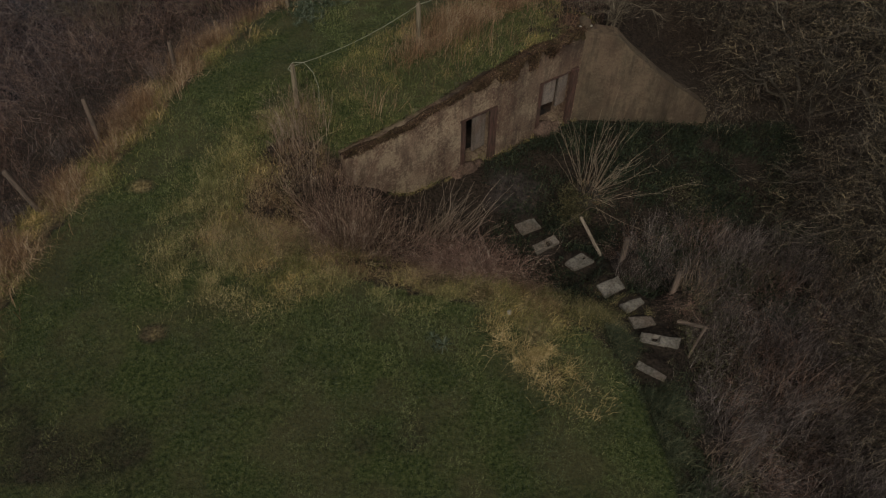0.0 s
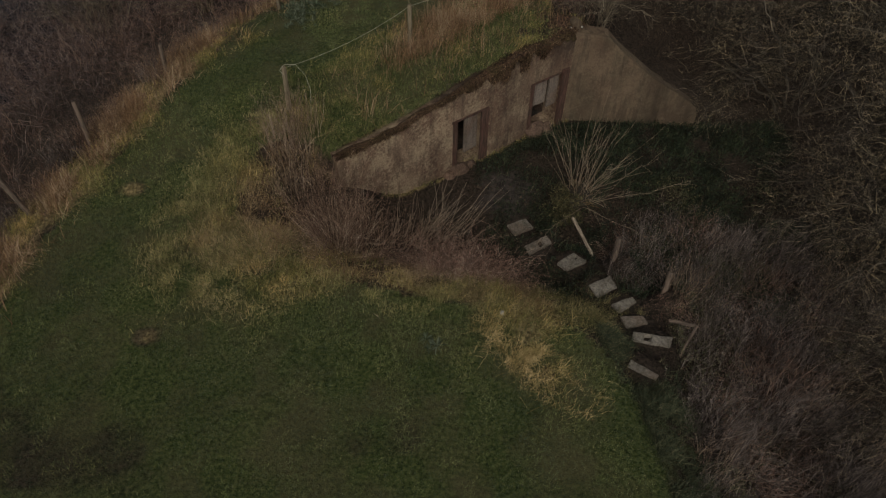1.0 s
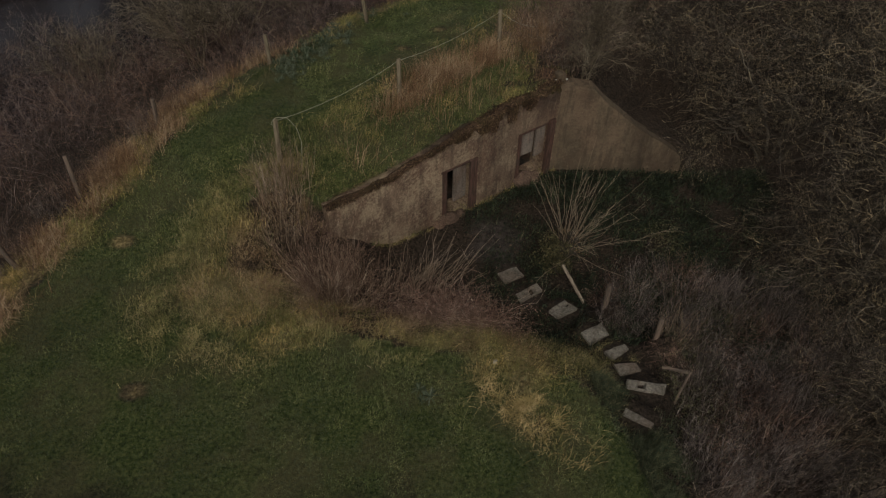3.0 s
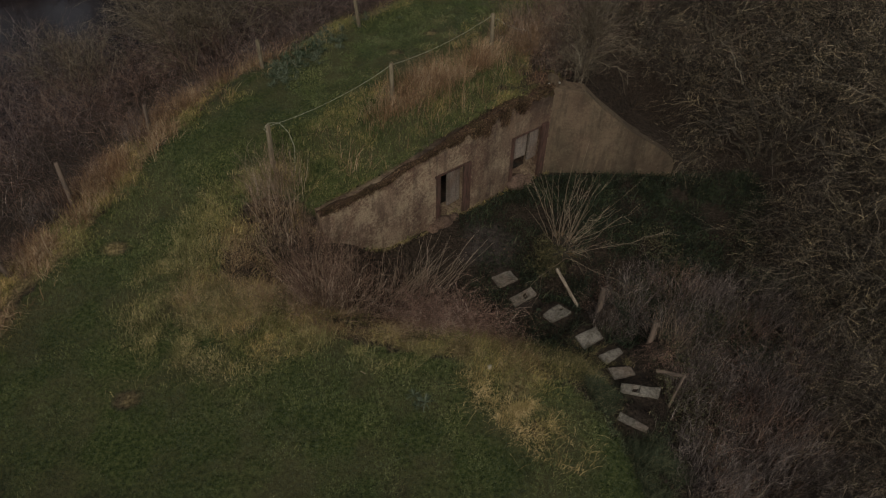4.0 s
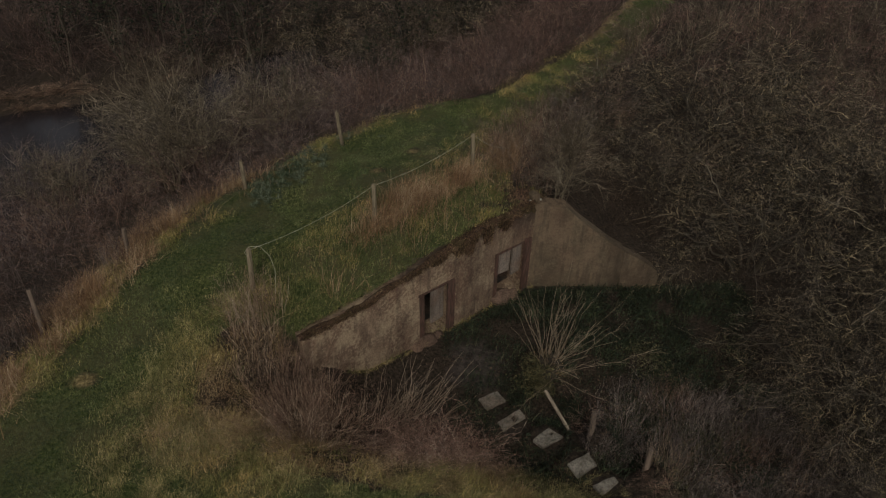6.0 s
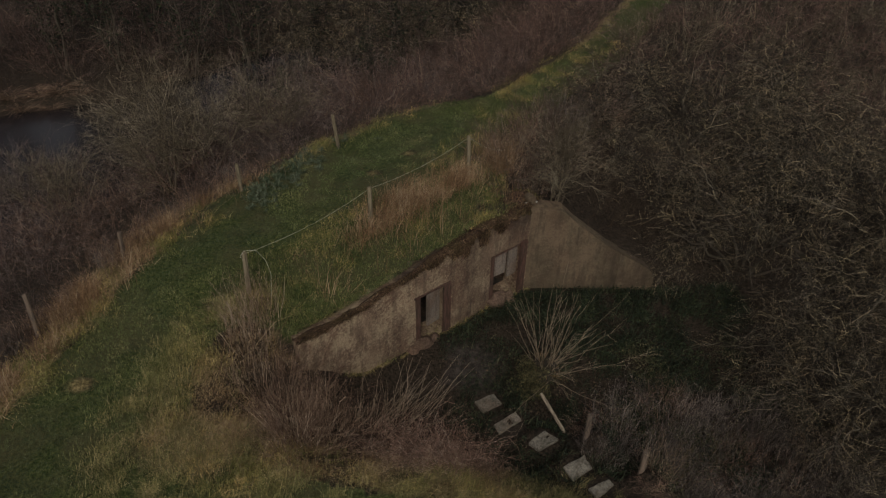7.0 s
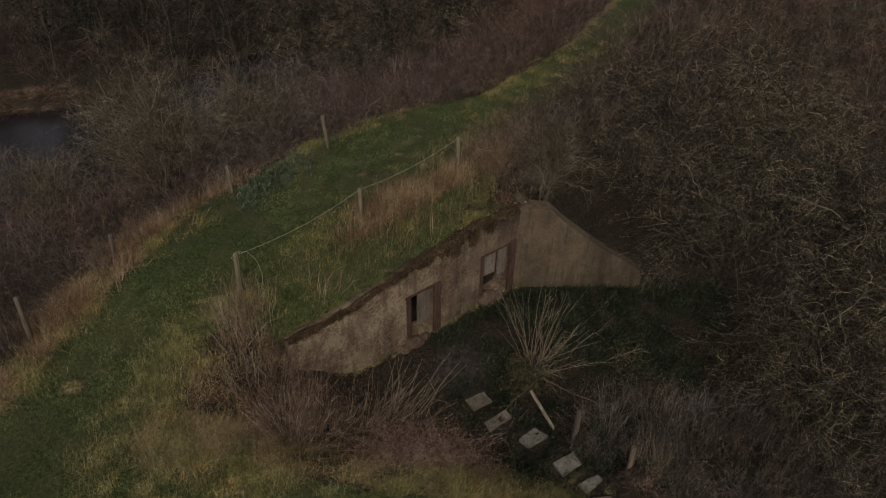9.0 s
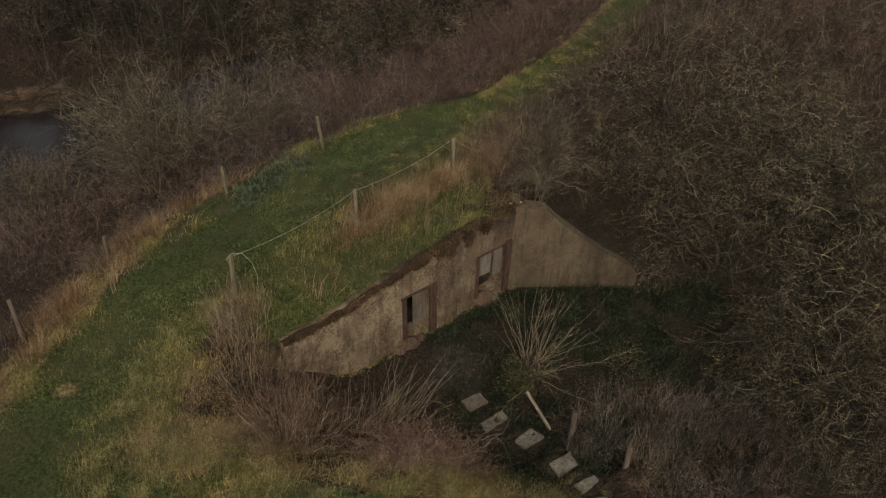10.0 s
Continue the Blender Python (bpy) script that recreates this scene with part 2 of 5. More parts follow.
def concrete_material(name, light=(0.36, 0.30, 0.22), mid=(0.22, 0.175, 0.125), dark=(0.09, 0.07, 0.055), chip=0.8, streaks=0.6, grit=0.5, stained=0.6):
    """Old shuttered concrete: grey-tan, water streaks down the face, spalled pale patches and rust-brown stains."""
    m, nt, bsdf = shader(name, 0.93, 0.15)
    fine = noise_node(nt, 22.0, 6.0, 0.7)
    base = ramp(nt, noise_node(nt, 1.5, 5.0, 0.6), [(0.38, mid), (0.6, light)])
    stain = ramp(nt, noise_node(nt, 0.8, 4.0, 0.6, (1.0, 1.0, 0.7)), [(0.47, (0, 0, 0)), (0.6, (1, 1, 1))])
    c = mix(nt, maths(nt, "MULTIPLY", stain, stained), base, (0.15, 0.09, 0.06))
    coarse = noise_node(nt, 1.7, 4.0, 0.6)
    chips = ramp(nt, maths(nt, "ADD", maths(nt, "MULTIPLY", noise_node(nt, 13.0, 7.0, 0.7), 0.6), maths(nt, "MULTIPLY", coarse, 0.5)), [(0.52, (0, 0, 0)), (0.64, (1, 1, 1))])
    c = mix(nt, maths(nt, "MULTIPLY", chips, chip), c, (0.35, 0.275, 0.18))
    streak = ramp(nt, noise_node(nt, 4.0, 4.0, 0.6, (1.5, 1.5, 0.22)), [(0.5, (0, 0, 0)), (0.62, (1, 1, 1))])
    c = mix(nt, maths(nt, "MULTIPLY", streak, streaks), c, dark)
    c = mix(nt, grit, c, ramp(nt, fine, [(0.38, (0.3, 0.29, 0.28)), (0.62, (1.25, 1.22, 1.2))]), "MULTIPLY")
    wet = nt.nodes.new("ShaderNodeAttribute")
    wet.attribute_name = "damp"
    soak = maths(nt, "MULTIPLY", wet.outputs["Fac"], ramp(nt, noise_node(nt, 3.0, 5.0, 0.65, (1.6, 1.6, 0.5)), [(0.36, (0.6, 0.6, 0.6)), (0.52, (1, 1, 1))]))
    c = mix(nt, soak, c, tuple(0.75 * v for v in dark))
    nt.links.new(c, bsdf.inputs["Base Color"])
    relief(nt, bsdf, maths(nt, "ADD", maths(nt, "MULTIPLY", chips, -0.5), fine), 0.7, 0.025)
    return m


def wood_material(name, dark, light):
    m, nt, bsdf = shader(name, 0.85, 0.2)
    grain = noise_node(nt, 9.0, 6.0, 0.65, (3, 3, 0.35), True)
    c = mix(nt, maths(nt, "MULTIPLY", noise_node(nt, 3.0, 4.0), 0.4), ramp(nt, grain, [(0.4, dark), (0.6, light)]), (0.085, 0.075, 0.055))
    nt.links.new(c, bsdf.inputs["Base Color"])
    relief(nt, bsdf, grain, 0.5, 0.008)
    return m


def lip_material():
    m, nt, bsdf = shader("brown_moss_and_soil", 0.95, 0.1)
    fine = noise_node(nt, 18.0, 6.0, 0.7)
    c = ramp(nt, fine, [(0.4, (0.016, 0.010, 0.007)), (0.5, (0.05, 0.03, 0.02)), (0.62, (0.115, 0.07, 0.044))])
    moss = ramp(nt, noise_node(nt, 2.0, 5.0), [(0.48, (0, 0, 0)), (0.6, (1, 1, 1))])
    nt.links.new(mix(nt, maths(nt, "MULTIPLY", moss, 0.6), c, (0.05, 0.042, 0.017)), bsdf.inputs["Base Color"])
    relief(nt, bsdf, fine, 1.0, 0.05)
    return m


M_LIP = lip_material()
M_GROUND = ground_material()
M_CONCRETE = concrete_material("weathered_concrete", (0.235, 0.17, 0.114), (0.125, 0.082, 0.057), (0.042, 0.028, 0.022), 0.75, 0.4)
M_WING = concrete_material("stained_concrete", (0.106, 0.083, 0.053), (0.072, 0.054, 0.035), (0.034, 0.026, 0.018), 0.12, 0.42, 0.22, 0.25)
M_INNER = concrete_material("grey_brown_door", (0.2, 0.168, 0.14), (0.15, 0.123, 0.1), (0.07, 0.056, 0.045), 0.1, 0.5)
# Room concrete is near black: the unlit interior is put into its colour.
M_ROOM = concrete_material("shade_dark_concrete", (0.035, 0.03, 0.025), (0.022, 0.019, 0.016), (0.01, 0.0085, 0.007), 0.02, 0.3)
M_RUBBLE = concrete_material("crumbled_concrete", (0.12, 0.08, 0.058), (0.08, 0.053, 0.038), (0.04, 0.027, 0.02), 0.1, 0.1, 0.6, 0.3)
M_SLAB = concrete_material("slab_concrete", (0.19, 0.172, 0.142), (0.125, 0.112, 0.09), (0.055, 0.05, 0.036), 0.0, 0.5, 0.6, 0.35)
M_POST = wood_material("weathered_post_wood", (0.075, 0.058, 0.037), (0.21, 0.17, 0.108))
M_STAKE = wood_material("old_stake_wood", (0.05, 0.036, 0.028), (0.14, 0.1, 0.074))
M_BLEACHED = wood_material("bleached_wood", (0.11, 0.083, 0.06), (0.29, 0.235, 0.175))
M_REDWOOD = wood_material("red_brown_frame_wood", (0.025, 0.011, 0.008), (0.085, 0.038, 0.028))


def plain(name, colour, rough=0.6, gloss=0.3, grain=20.0):
    m, nt, bsdf = shader(name, rough, gloss)
    nt.links.new(mix(nt, noise_node(nt, grain, 4.0), tuple(0.7 * v for v in colour), tuple(min(1.0, 1.2 * v) for v in colour)), bsdf.inputs["Base Color"])
    return m


M_ROPE = plain("pale_rope", (0.36, 0.35, 0.27), 0.8, 0.2)
M_STONE = plain("pale_stone", (0.27, 0.255, 0.22), 0.8, 0.2)


def water_material():
    m, nt, bsdf = shader("still_ditch_water", 0.16, 0.3)
    bsdf.inputs["Base Color"].default_value = (0.016, 0.013, 0.014, 1)
    relief(nt, bsdf, noise_node(nt, 6.0, 3.0), 0.06, 0.01)
    return m


M_WATER = water_material()


# ---- mesh helpers ----
def mesh_from(name, verts, faces, material, smooth=False):
    """A mesh from arrays: verts (n, 3), faces (m, k)."""
    me = bpy.data.meshes.new(name)
    verts, faces = np.asarray(verts, dtype=np.float32), np.asarray(faces, dtype=np.int32)
    k = faces.shape[1]
    me.vertices.add(len(verts))
    me.vertices.foreach_set("co", verts.ravel())
    me.loops.add(faces.size)
    me.loops.foreach_set("vertex_index", faces.ravel())
    me.polygons.add(len(faces))
    me.polygons.foreach_set("loop_start", np.arange(0, faces.size, k, dtype=np.int32))
    if smooth:
        me.polygons.foreach_set("use_smooth", np.ones(len(faces), dtype=bool))
    me.update(calc_edges=True)
    me.validate()
    me.materials.append(material)
    return me


def child(name, me, parent=None, label=""):
    ob = new(name, me)
    if parent:
        ob.parent = parent
    return tagged(ob, label)


def part(name, bm, material, parent=None, label=""):
    """Links a bmesh as one mesh object, under a thing or a part."""
    me = bpy.data.meshes.new(name)
    bm.to_mesh(me)
    bm.free()
    me.materials.append(material)
    return child(name, me, parent, label)


def box(bm, size, m, bevel=0.0, segments=2):
    """Adds a bevelled box of that size, centred at the pose m."""
    made = bmesh.ops.create_cube(bm, size=1.0, matrix=m @ Matrix.Diagonal((*size, 1)))
    if bevel:
        edges = {e for v in made["verts"] for e in v.link_edges}
        bmesh.ops.bevel(bm, geom=list(edges), offset=bevel, segments=segments, affect="EDGES", profile=0.6)
    return bm


def roughen(bm, amount, scale, seed=0.0):
    for v in bm.verts:
        v.co += amount * noise.noise_vector(v.co * scale + Vector((seed, 0, seed)))


def tube_arrays(paths, radii, sides=3):
    """Tapered tubes along paths (n, k, 3) with radii (n, k)."""
    n, k, _ = paths.shape
    tan = np.gradient(paths, axis=1)
    tan /= np.linalg.norm(tan, axis=2, keepdims=True) + 1e-9
    ref = np.where(np.abs(tan[..., 2:3]) > 0.9, np.array([1.0, 0, 0]), np.array([0, 0, 1.0]))
    a = np.cross(tan, ref)
    a /= np.linalg.norm(a, axis=2, keepdims=True) + 1e-9
    b = np.cross(tan, a)
    ang = np.arange(sides) * 2 * np.pi / sides
    ring = paths[:, :, None, :] + radii[:, :, None, None] * (np.cos(ang)[:, None] * a[:, :, None, :] + np.sin(ang)[:, None] * b[:, :, None, :])
    verts = ring.reshape(-1, 3)
    i, j, s = np.meshgrid(np.arange(n), np.arange(k - 1), np.arange(sides), indexing="ij")
    s2 = (s + 1) % sides
    at = lambda jj, ss: (i * k + jj) * sides + ss
    faces = np.stack([at(j, s), at(j, s2), at(j + 1, s2), at(j + 1, s)], axis=-1).reshape(-1, 4)
    return verts, faces


def sprig_arrays(paths, radii):
    """The finest twigs, thinner than a finger: tapered two-sided strips along paths (n, k, 3) with half widths (n, k)."""
    n, k, _ = paths.shape
    tan = np.gradient(paths, axis=1)
    ref = np.stack([np.sin(np.arange(n) * 2.4), np.cos(np.arange(n) * 2.4), 0.4 * np.sin(np.arange(n) * 1.3)], axis=1)[:, None, :]
    a = np.cross(tan, ref)
    a /= np.linalg.norm(a, axis=2, keepdims=True) + 1e-9
    verts = np.stack([paths - a * radii[..., None], paths + a * radii[..., None]], axis=2).reshape(-1, 3)
    i, j = np.meshgrid(np.arange(n), np.arange(k - 1), indexing="ij")
    at = (i * k + j) * 2
    return verts, np.stack([at, at + 1, at + 3, at + 2], axis=-1).reshape(-1, 4)


def tubes(name, groups, material, sides=3, sprigs=()):
    """One mesh out of several (paths, radii); the sprigs are the finest of them."""
    vs, fs, base = [], [], 0
    for paths, radii in sprigs:
        v, f = sprig_arrays(paths, radii)
        vs.append(v), fs.append(f + base)
        base += len(v)
    for paths, radii in groups:
        v, f = tube_arrays(paths, radii, sides)
        vs.append(v), fs.append(f + base)
        base += len(v)
    return mesh_from(name, np.concatenate(vs), np.concatenate(fs), material, True)


def lattice(seed):
    return np.random.default_rng(seed).random((256, 256))


LATTICES = [lattice(s) for s in range(4)]


def vnoise(x, y, size, seed=0):
    """Smooth value noise between -1 and 1 whose lumps are about size metres across."""
    t = LATTICES[seed % 4]
    u, v = x / size + 17.3 * seed, y / size + 9.1 * seed
    i, j = np.floor(u).astype(int), np.floor(v).astype(int)
    a, b = u - i, v - j
    a, b = a * a * (3 - 2 * a), b * b * (3 - 2 * b)
    g = lambda p, q: t[p % 256, q % 256]
    return 2 * ((g(i, j) * (1 - a) + g(i + 1, j) * a) * (1 - b) + (g(i, j + 1) * (1 - a) + g(i + 1, j + 1) * a) * b) - 1


def sstep(v):
    v = np.clip(v, 0, 1)
    return v * v * (3 - 2 * v)


def line_distance(x, y, pts):
    """Distance to a polyline, and the side: positive on the left of its run."""
    best, side = np.full(np.shape(x), 1e9), np.zeros(np.shape(x))
    for (ax, ay), (bx, by) in zip(pts, pts[1:]):
        dx, dy = bx - ax, by - ay
        t = np.clip(((x - ax) * dx + (y - ay) * dy) / (dx * dx + dy * dy), 0, 1)
        d = np.hypot(x - ax - t * dx, y - ay - t * dy)
        s = np.sign(dx * (y - ay) - dy * (x - ax))
        near = d < best - 1e-9
        best, side = np.where(near, d, best), np.where(near, s, side)
    return best, side


def inside(x, y, pts):
    odd = np.zeros(np.shape(x), dtype=bool)
    for (ax, ay), (bx, by) in zip(pts, pts[1:] + pts[:1]):
        if ay != by:
            odd ^= ((ay > y) != (by > y)) & (x < (bx - ax) * (y - ay) / (by - ay) + ax)
    return odd


# ---- the plan ----
CORNER = Vector((3.74, 15.81, 0))             # where the bunker's front wall meets its wing
ALONG, OUT = Vector((-0.826, -0.564, 0)), Vector((0.564, -0.826, 0))
LEFT = [(-9.5, -30), (-8.7, 4), (-8.4, 7.4), (-8.1, 9.5), (-7.4, 11.3), (-6.5, 13.7), (-5.5, 15.7), (-4.1, 17.6), (-1.8, 20.4), (0.2, 22.0), (1.9, 23.0), (3.6, 23.8), (5.0, 24.9), (7.0, 27.2), (8.8, 29.4), (10.6, 32.2), (13.0, 36.0), (17.0, 43.0), (39, 91)]
BRINK = [(4.5, -30), (3.7, 3.5), (3.45, 5.7), (3.2, 6.5), (2.6, 7.1), (1.24, 7.5), (-1.0, 8.05), (-2.5, 8.4), (-4.1, 9.7), (-4.4, 11.0), (-4.0, 11.9), (-3.4, 12.3)]
HOLLOW = BRINK + [(-2.33, 11.86), (3.70, 15.98), (7.6, 15.76), (12, 17), (60, 20), (400, 20), (400, -400), (4.5, -400)]
RIGHT = [(-2.6, 12.6), (3.0, 16.4), (3.7, 19.2), (4.9, 21.6), (6.4, 23.3), (8.2, 25.2), (10.0, 27.7), (11.9, 30.7), (14.5, 35.0), (18.4, 42.0), (41, 90)]
FAR_BANK = [(-60, 12), (-30, 22), (-17, 30.2), (-15.1, 30.7), (-13.6, 31.3), (-11.7, 32.8), (-9.6, 34.5), (-7.2, 36.8), (-5.0, 38.6), (-2.5, 38.4), (2.0, 36.0), (8, 39), (40, 62)]
WATER_LEVEL = -3.0
RIM = [(-3.9, 13.2), (-4.7, 12.4), (-5.4, 11.2), (-5.6, 9.2), (-4.9, 8.2), (-3.4, 7.9), (-2.1, 8.0), (-1.1, 7.6), (-0.2, 7.55), (0.9, 7.35)]
# (x, y, z, turn, length, width) of each step slab
STEPS = [(2.12, 11.46, -1.92, 26, 0.54, 0.38), (2.46, 10.68, -1.72, 31, 0.66, 0.27), (3.12, 9.95, -1.50, 33, 0.54, 0.31), (3.68, 9.07, -1.28, 28, 0.55, 0.37), (3.98, 8.41, -1.05, 29, 0.52, 0.26), (4.02, 7.82, -0.82, 8, 0.46, 0.27), (4.18, 7.22, -0.58, -12, 0.74, 0.2), (3.78, 6.38, -0.32, -36, 0.56, 0.16)]


def local(x, y):
    """Along and out from the bunker's front wall."""
    return (x - CORNER.x) * ALONG.x + (y - CORNER.y) * ALONG.y, (x - CORNER.x) * OUT.x + (y - CORNER.y) * OUT.y


def wall_top(s):
    return np.interp(s, [0, 0.3, 0.8, 1.6, 2.5, 3.4, 4.1, 4.8, 5.6, 7.25], [0.98, 0.98, 0.84, 0.88, 0.78, 0.66, 0.52, 0.40, 0.24, 0.18])


def ground(x, y):
    x, y = np.asarray(x, dtype=float), np.asarray(y, dtype=float)
    crown = 0.55 * sstep((y - 8.5) / 7) + 0.25 * np.exp(-((x - 1.2) ** 2 + (y - 16.6) ** 2) / 7)
    crown = crown + 0.05 * vnoise(x, y, 2.3, 1) + 0.02 * vnoise(x, y, 0.6, 2)
    d, side = line_distance(x, y, LEFT)
    dl = d * side
    z = crown - 0.42 * np.maximum(dl - 0.1, 0)
    d, side = line_distance(x, y, RIGHT)
    along, out = local(x, y)
    side = np.where((along < 7) & ((out < -0.2) | (y > 15.6)), side, 1)
    z = np.minimum(z, np.maximum(crown + 0.1 - 0.45 * np.maximum(-d * side - 0.1, 0), -2.0 + 0.15 * vnoise(x, y, 3, 3)))
    d, _ = line_distance(x, y, BRINK)
    pit = crown - (2.0 + crown) * sstep(d / 2.8) + 0.05 * vnoise(x, y, 1.1, 2) * sstep(d)
    for bx, by, high, wide in ((5.0, 8.5, 1.15, 0.35), (4.3, 9.75, 0.95, 0.2), (5.5, 7.2, 0.3, 0.5)):
        pit = pit + high * np.exp(-((x - bx) ** 2 + (y - by) ** 2) / wide)
    near, total, level = 0.0, 1e-9, 0.0
    for sx, sy, sz, *_ in STEPS:
        d = np.hypot(x - sx, y - sy)
        w = np.exp(-(d / 0.24) ** 2)
        near, total, level = np.maximum(near, sstep(1.55 - d / 0.6)), total + w, level + w * sz
    pit = np.where(total > 1e-6, pit * (1 - near) + (level / total - 0.045) * near, pit)
    lip = sstep(1.4 + out * 1.1) * ((along > -0.3) & (along < 7.4) & (out < 0.1))
    z = np.maximum(z, lip * (wall_top(along) + 0.03 + 0.04 * vnoise(x, y, 0.5, 1)) + (1 - lip) * z)
    z = np.where(inside(x, y, HOLLOW), pit, z)
    d, side = line_distance(x, y, FAR_BANK)
    bank = np.where(side > 0, np.minimum(-3.5 + 0.9 * d, -2.3 + 0.3 * vnoise(x, y, 4, 1)), -3.6)
    return np.where(dl > 0, np.maximum(np.maximum(z, -3.6), bank), z)


def gz(x, y):
    return float(ground(np.array([x]), np.array([y]))[0])


def on_ground(x, y, turn=0, scale=1.0, tilt=0.0, sink=0.03):
    return pose(x, y, gz(x, y) - sink, tilt, 0, turn) @ Matrix.Diagonal((scale, scale, scale, 1))


def spread(low, step, high, out, growth=1.25):
    core = list(np.arange(low, high + 1e-6, step))
    s, a, b = step, [], []
    lo, hi = low, high
    while hi < out:
        s *= growth
        lo, hi = lo - s, hi + s
        a.append(lo), b.append(hi)
    return np.array(a[::-1] + core + b)


def worn_spots(x, y):
    return sum(np.exp(-((x - px) ** 2 / 0.09 + (y - py) ** 2 / 0.05)) for px, py in ((-6.6, 10.75), (-5.35, 7.0), (0.5, 19.4), (-0.6, 18.2)))


def gold(x, y):
    """Where the grass has died back to straw on the brink."""
    a, b = 0.72 * (x - 1.75) - 0.69 * (y - 6.45), 0.69 * (x - 1.75) + 0.72 * (y - 6.45)
    ragged = 0.5 * vnoise(x, y, 0.7, 1) + 0.35 * vnoise(x, y, 0.25, 3)
    east = np.exp(-(a / 0.95) ** 2 - (b / 0.42) ** 2)
    west = np.exp(-((x + 3.75) / 1.35) ** 2 - ((y - 8.95) / 0.75) ** 2)
    tuft = 0.8 * np.exp(-((x + 1.0) ** 2 + (y - 7.8) ** 2) / 0.08)
    return np.clip((east + tuft) * (0.5 + 1.3 * ragged) + west * (0.25 + 1.6 * ragged), 0, 1)


def zones(x, y):
    """How lush, how strawy and how muddy the ground is."""
    dl, sl = line_distance(x, y, LEFT)
    db, _ = line_distance(x, y, BRINK)
    dr, sr = line_distance(x, y, RIGHT)
    along, out = local(x, y)
    hole = inside(x, y, HOLLOW)
    over = (along < 7.0) & ((out < 0.1) | (y > 15.6))
    top = (sl <= 0) & ~hole & ((sr > 0) | ~over)
    lush = np.where(top, 1.0, 0.0)
    creep = hole & (y < 6.2) & (x < 8) & (db < 0.75 + 0.6 * vnoise(x, y, 0.9, 2) + 0.3 * vnoise(x, y, 0.3, 1))
    lush = np.where(creep, 0.45, lush)
    lush = np.where((sl > 0) & (dl < 0.7 + 0.3 * vnoise(x, y, 0.6, 1)) & (y > 15.5) & (y < 23.5), 0.75, lush)
    lush = np.where((along > 0.9) & (along < 7.3) & (out < -0.22) & (out > -1.3), 0.9, lush)
    wob = db + 0.45 * vnoise(x, y, 1.3, 3) + 0.25 * vnoise(x, y, 0.45, 1)
    rim = np.where(hole, np.exp(-(np.maximum(wob, 0) / 1.1) ** 2), np.exp(-(np.maximum(wob, 0) / (0.45 + 0.75 * sstep((-1.8 - x) / 2) + 0.35 * np.exp(-(x - 2.0) ** 2))) ** 2)) * sstep((y - 4.6) / 1.2)
    edge = np.exp(-((dl * sl - 0.5 + 0.5 * vnoise(x, y, 1.1, 2)) / 0.9) ** 2) * (1 - 0.45 * np.exp(-((y - 18.5) / 2.2) ** 2)) * (1 - 0.6 * sstep((y - 20) / 3))
    roof = np.where(over & (sr > 0) & (dr < 2.3) & (y > 11.8), np.clip(0.55 + 0.6 * vnoise(x, y, 0.8, 2), 0, 1), 0)
    rim = rim * np.clip(0.7 + 0.8 * vnoise(x, y, 1.1, 1), 0.2, 1)
    rim = np.maximum(rim * (1 - 0.75 * sstep((x - 1.9) / 0.8)), 0.95 * gold(x, y))
    verge = 0.6 * np.exp(-((dl * sl + 0.1) / 0.4) ** 2) * sstep((y - 22.3) / 1.0) * np.clip(0.55 + 1.2 * vnoise(x, y, 0.9, 1), 0, 1)
    edge = np.maximum(edge * np.clip(0.8 + 0.8 * vnoise(x, y, 0.8, 3), 0.3, 1), np.maximum(verge, 0.75 * np.exp(-((dl * sl - 0.4) / 0.4) ** 2) * (1 - sstep((y - 15.5) / 2.5))))
    bowl = np.exp(-((x + 3.95) / 0.55) ** 2 - ((y - 10.4) / 0.75) ** 2)
    rim = rim * (1 - 0.9 * bowl)
    spots = worn_spots(x, y)
    lip = np.where((along > -0.3) & (along < 7.2) & (out < 0.1) & (out > -0.02 - 0.62 * np.exp(-((along - 1.1) / 1.1) ** 2) + 0.2 * vnoise(x, y, 0.35, 1)), 1.0, 0.0)
    straw = np.clip(rim + edge + 0.6 * roof + 0.75 * spots, 0, 1) * (1 - lip) + 0.7 * lip
    shoulder = (along > -0.6) & (along < 0.9 + 0.4 * vnoise(x, y, 0.5, 2)) & (out < 0.0) & (out > -1.5)
    lush = np.where(shoulder, 0.3 * lush, lush)
    straw = np.where(shoulder, np.clip(0.35 + 0.5 * vnoise(x, y, 0.4, 1), 0, 1), straw)
    lush = np.clip(lush - 0.4 * gold(x, y) - 0.7 * rim - 0.6 * edge - 0.25 * roof - lip - spots, 0, 1)
    yard = 0.9 * np.exp(-((x - 1.9) / 0.9) ** 2 - ((y - 12.7) / 1.1) ** 2)
    for sx, sy, *_ in STEPS:
        yard = np.maximum(yard, 0.4 * np.exp(-((x - sx) ** 2 + (y - sy) ** 2) / 0.25))
    return lush, straw, np.where(hole, yard, 0)


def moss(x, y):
    """Dark, thin, mossy lawn patches; the left two also paint the view's corner dimming."""
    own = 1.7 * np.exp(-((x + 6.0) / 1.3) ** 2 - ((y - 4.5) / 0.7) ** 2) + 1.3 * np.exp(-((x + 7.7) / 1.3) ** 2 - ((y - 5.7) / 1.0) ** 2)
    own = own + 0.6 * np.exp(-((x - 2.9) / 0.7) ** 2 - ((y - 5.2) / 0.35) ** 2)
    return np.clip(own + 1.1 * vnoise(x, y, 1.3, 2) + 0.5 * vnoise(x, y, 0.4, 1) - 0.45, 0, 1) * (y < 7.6)


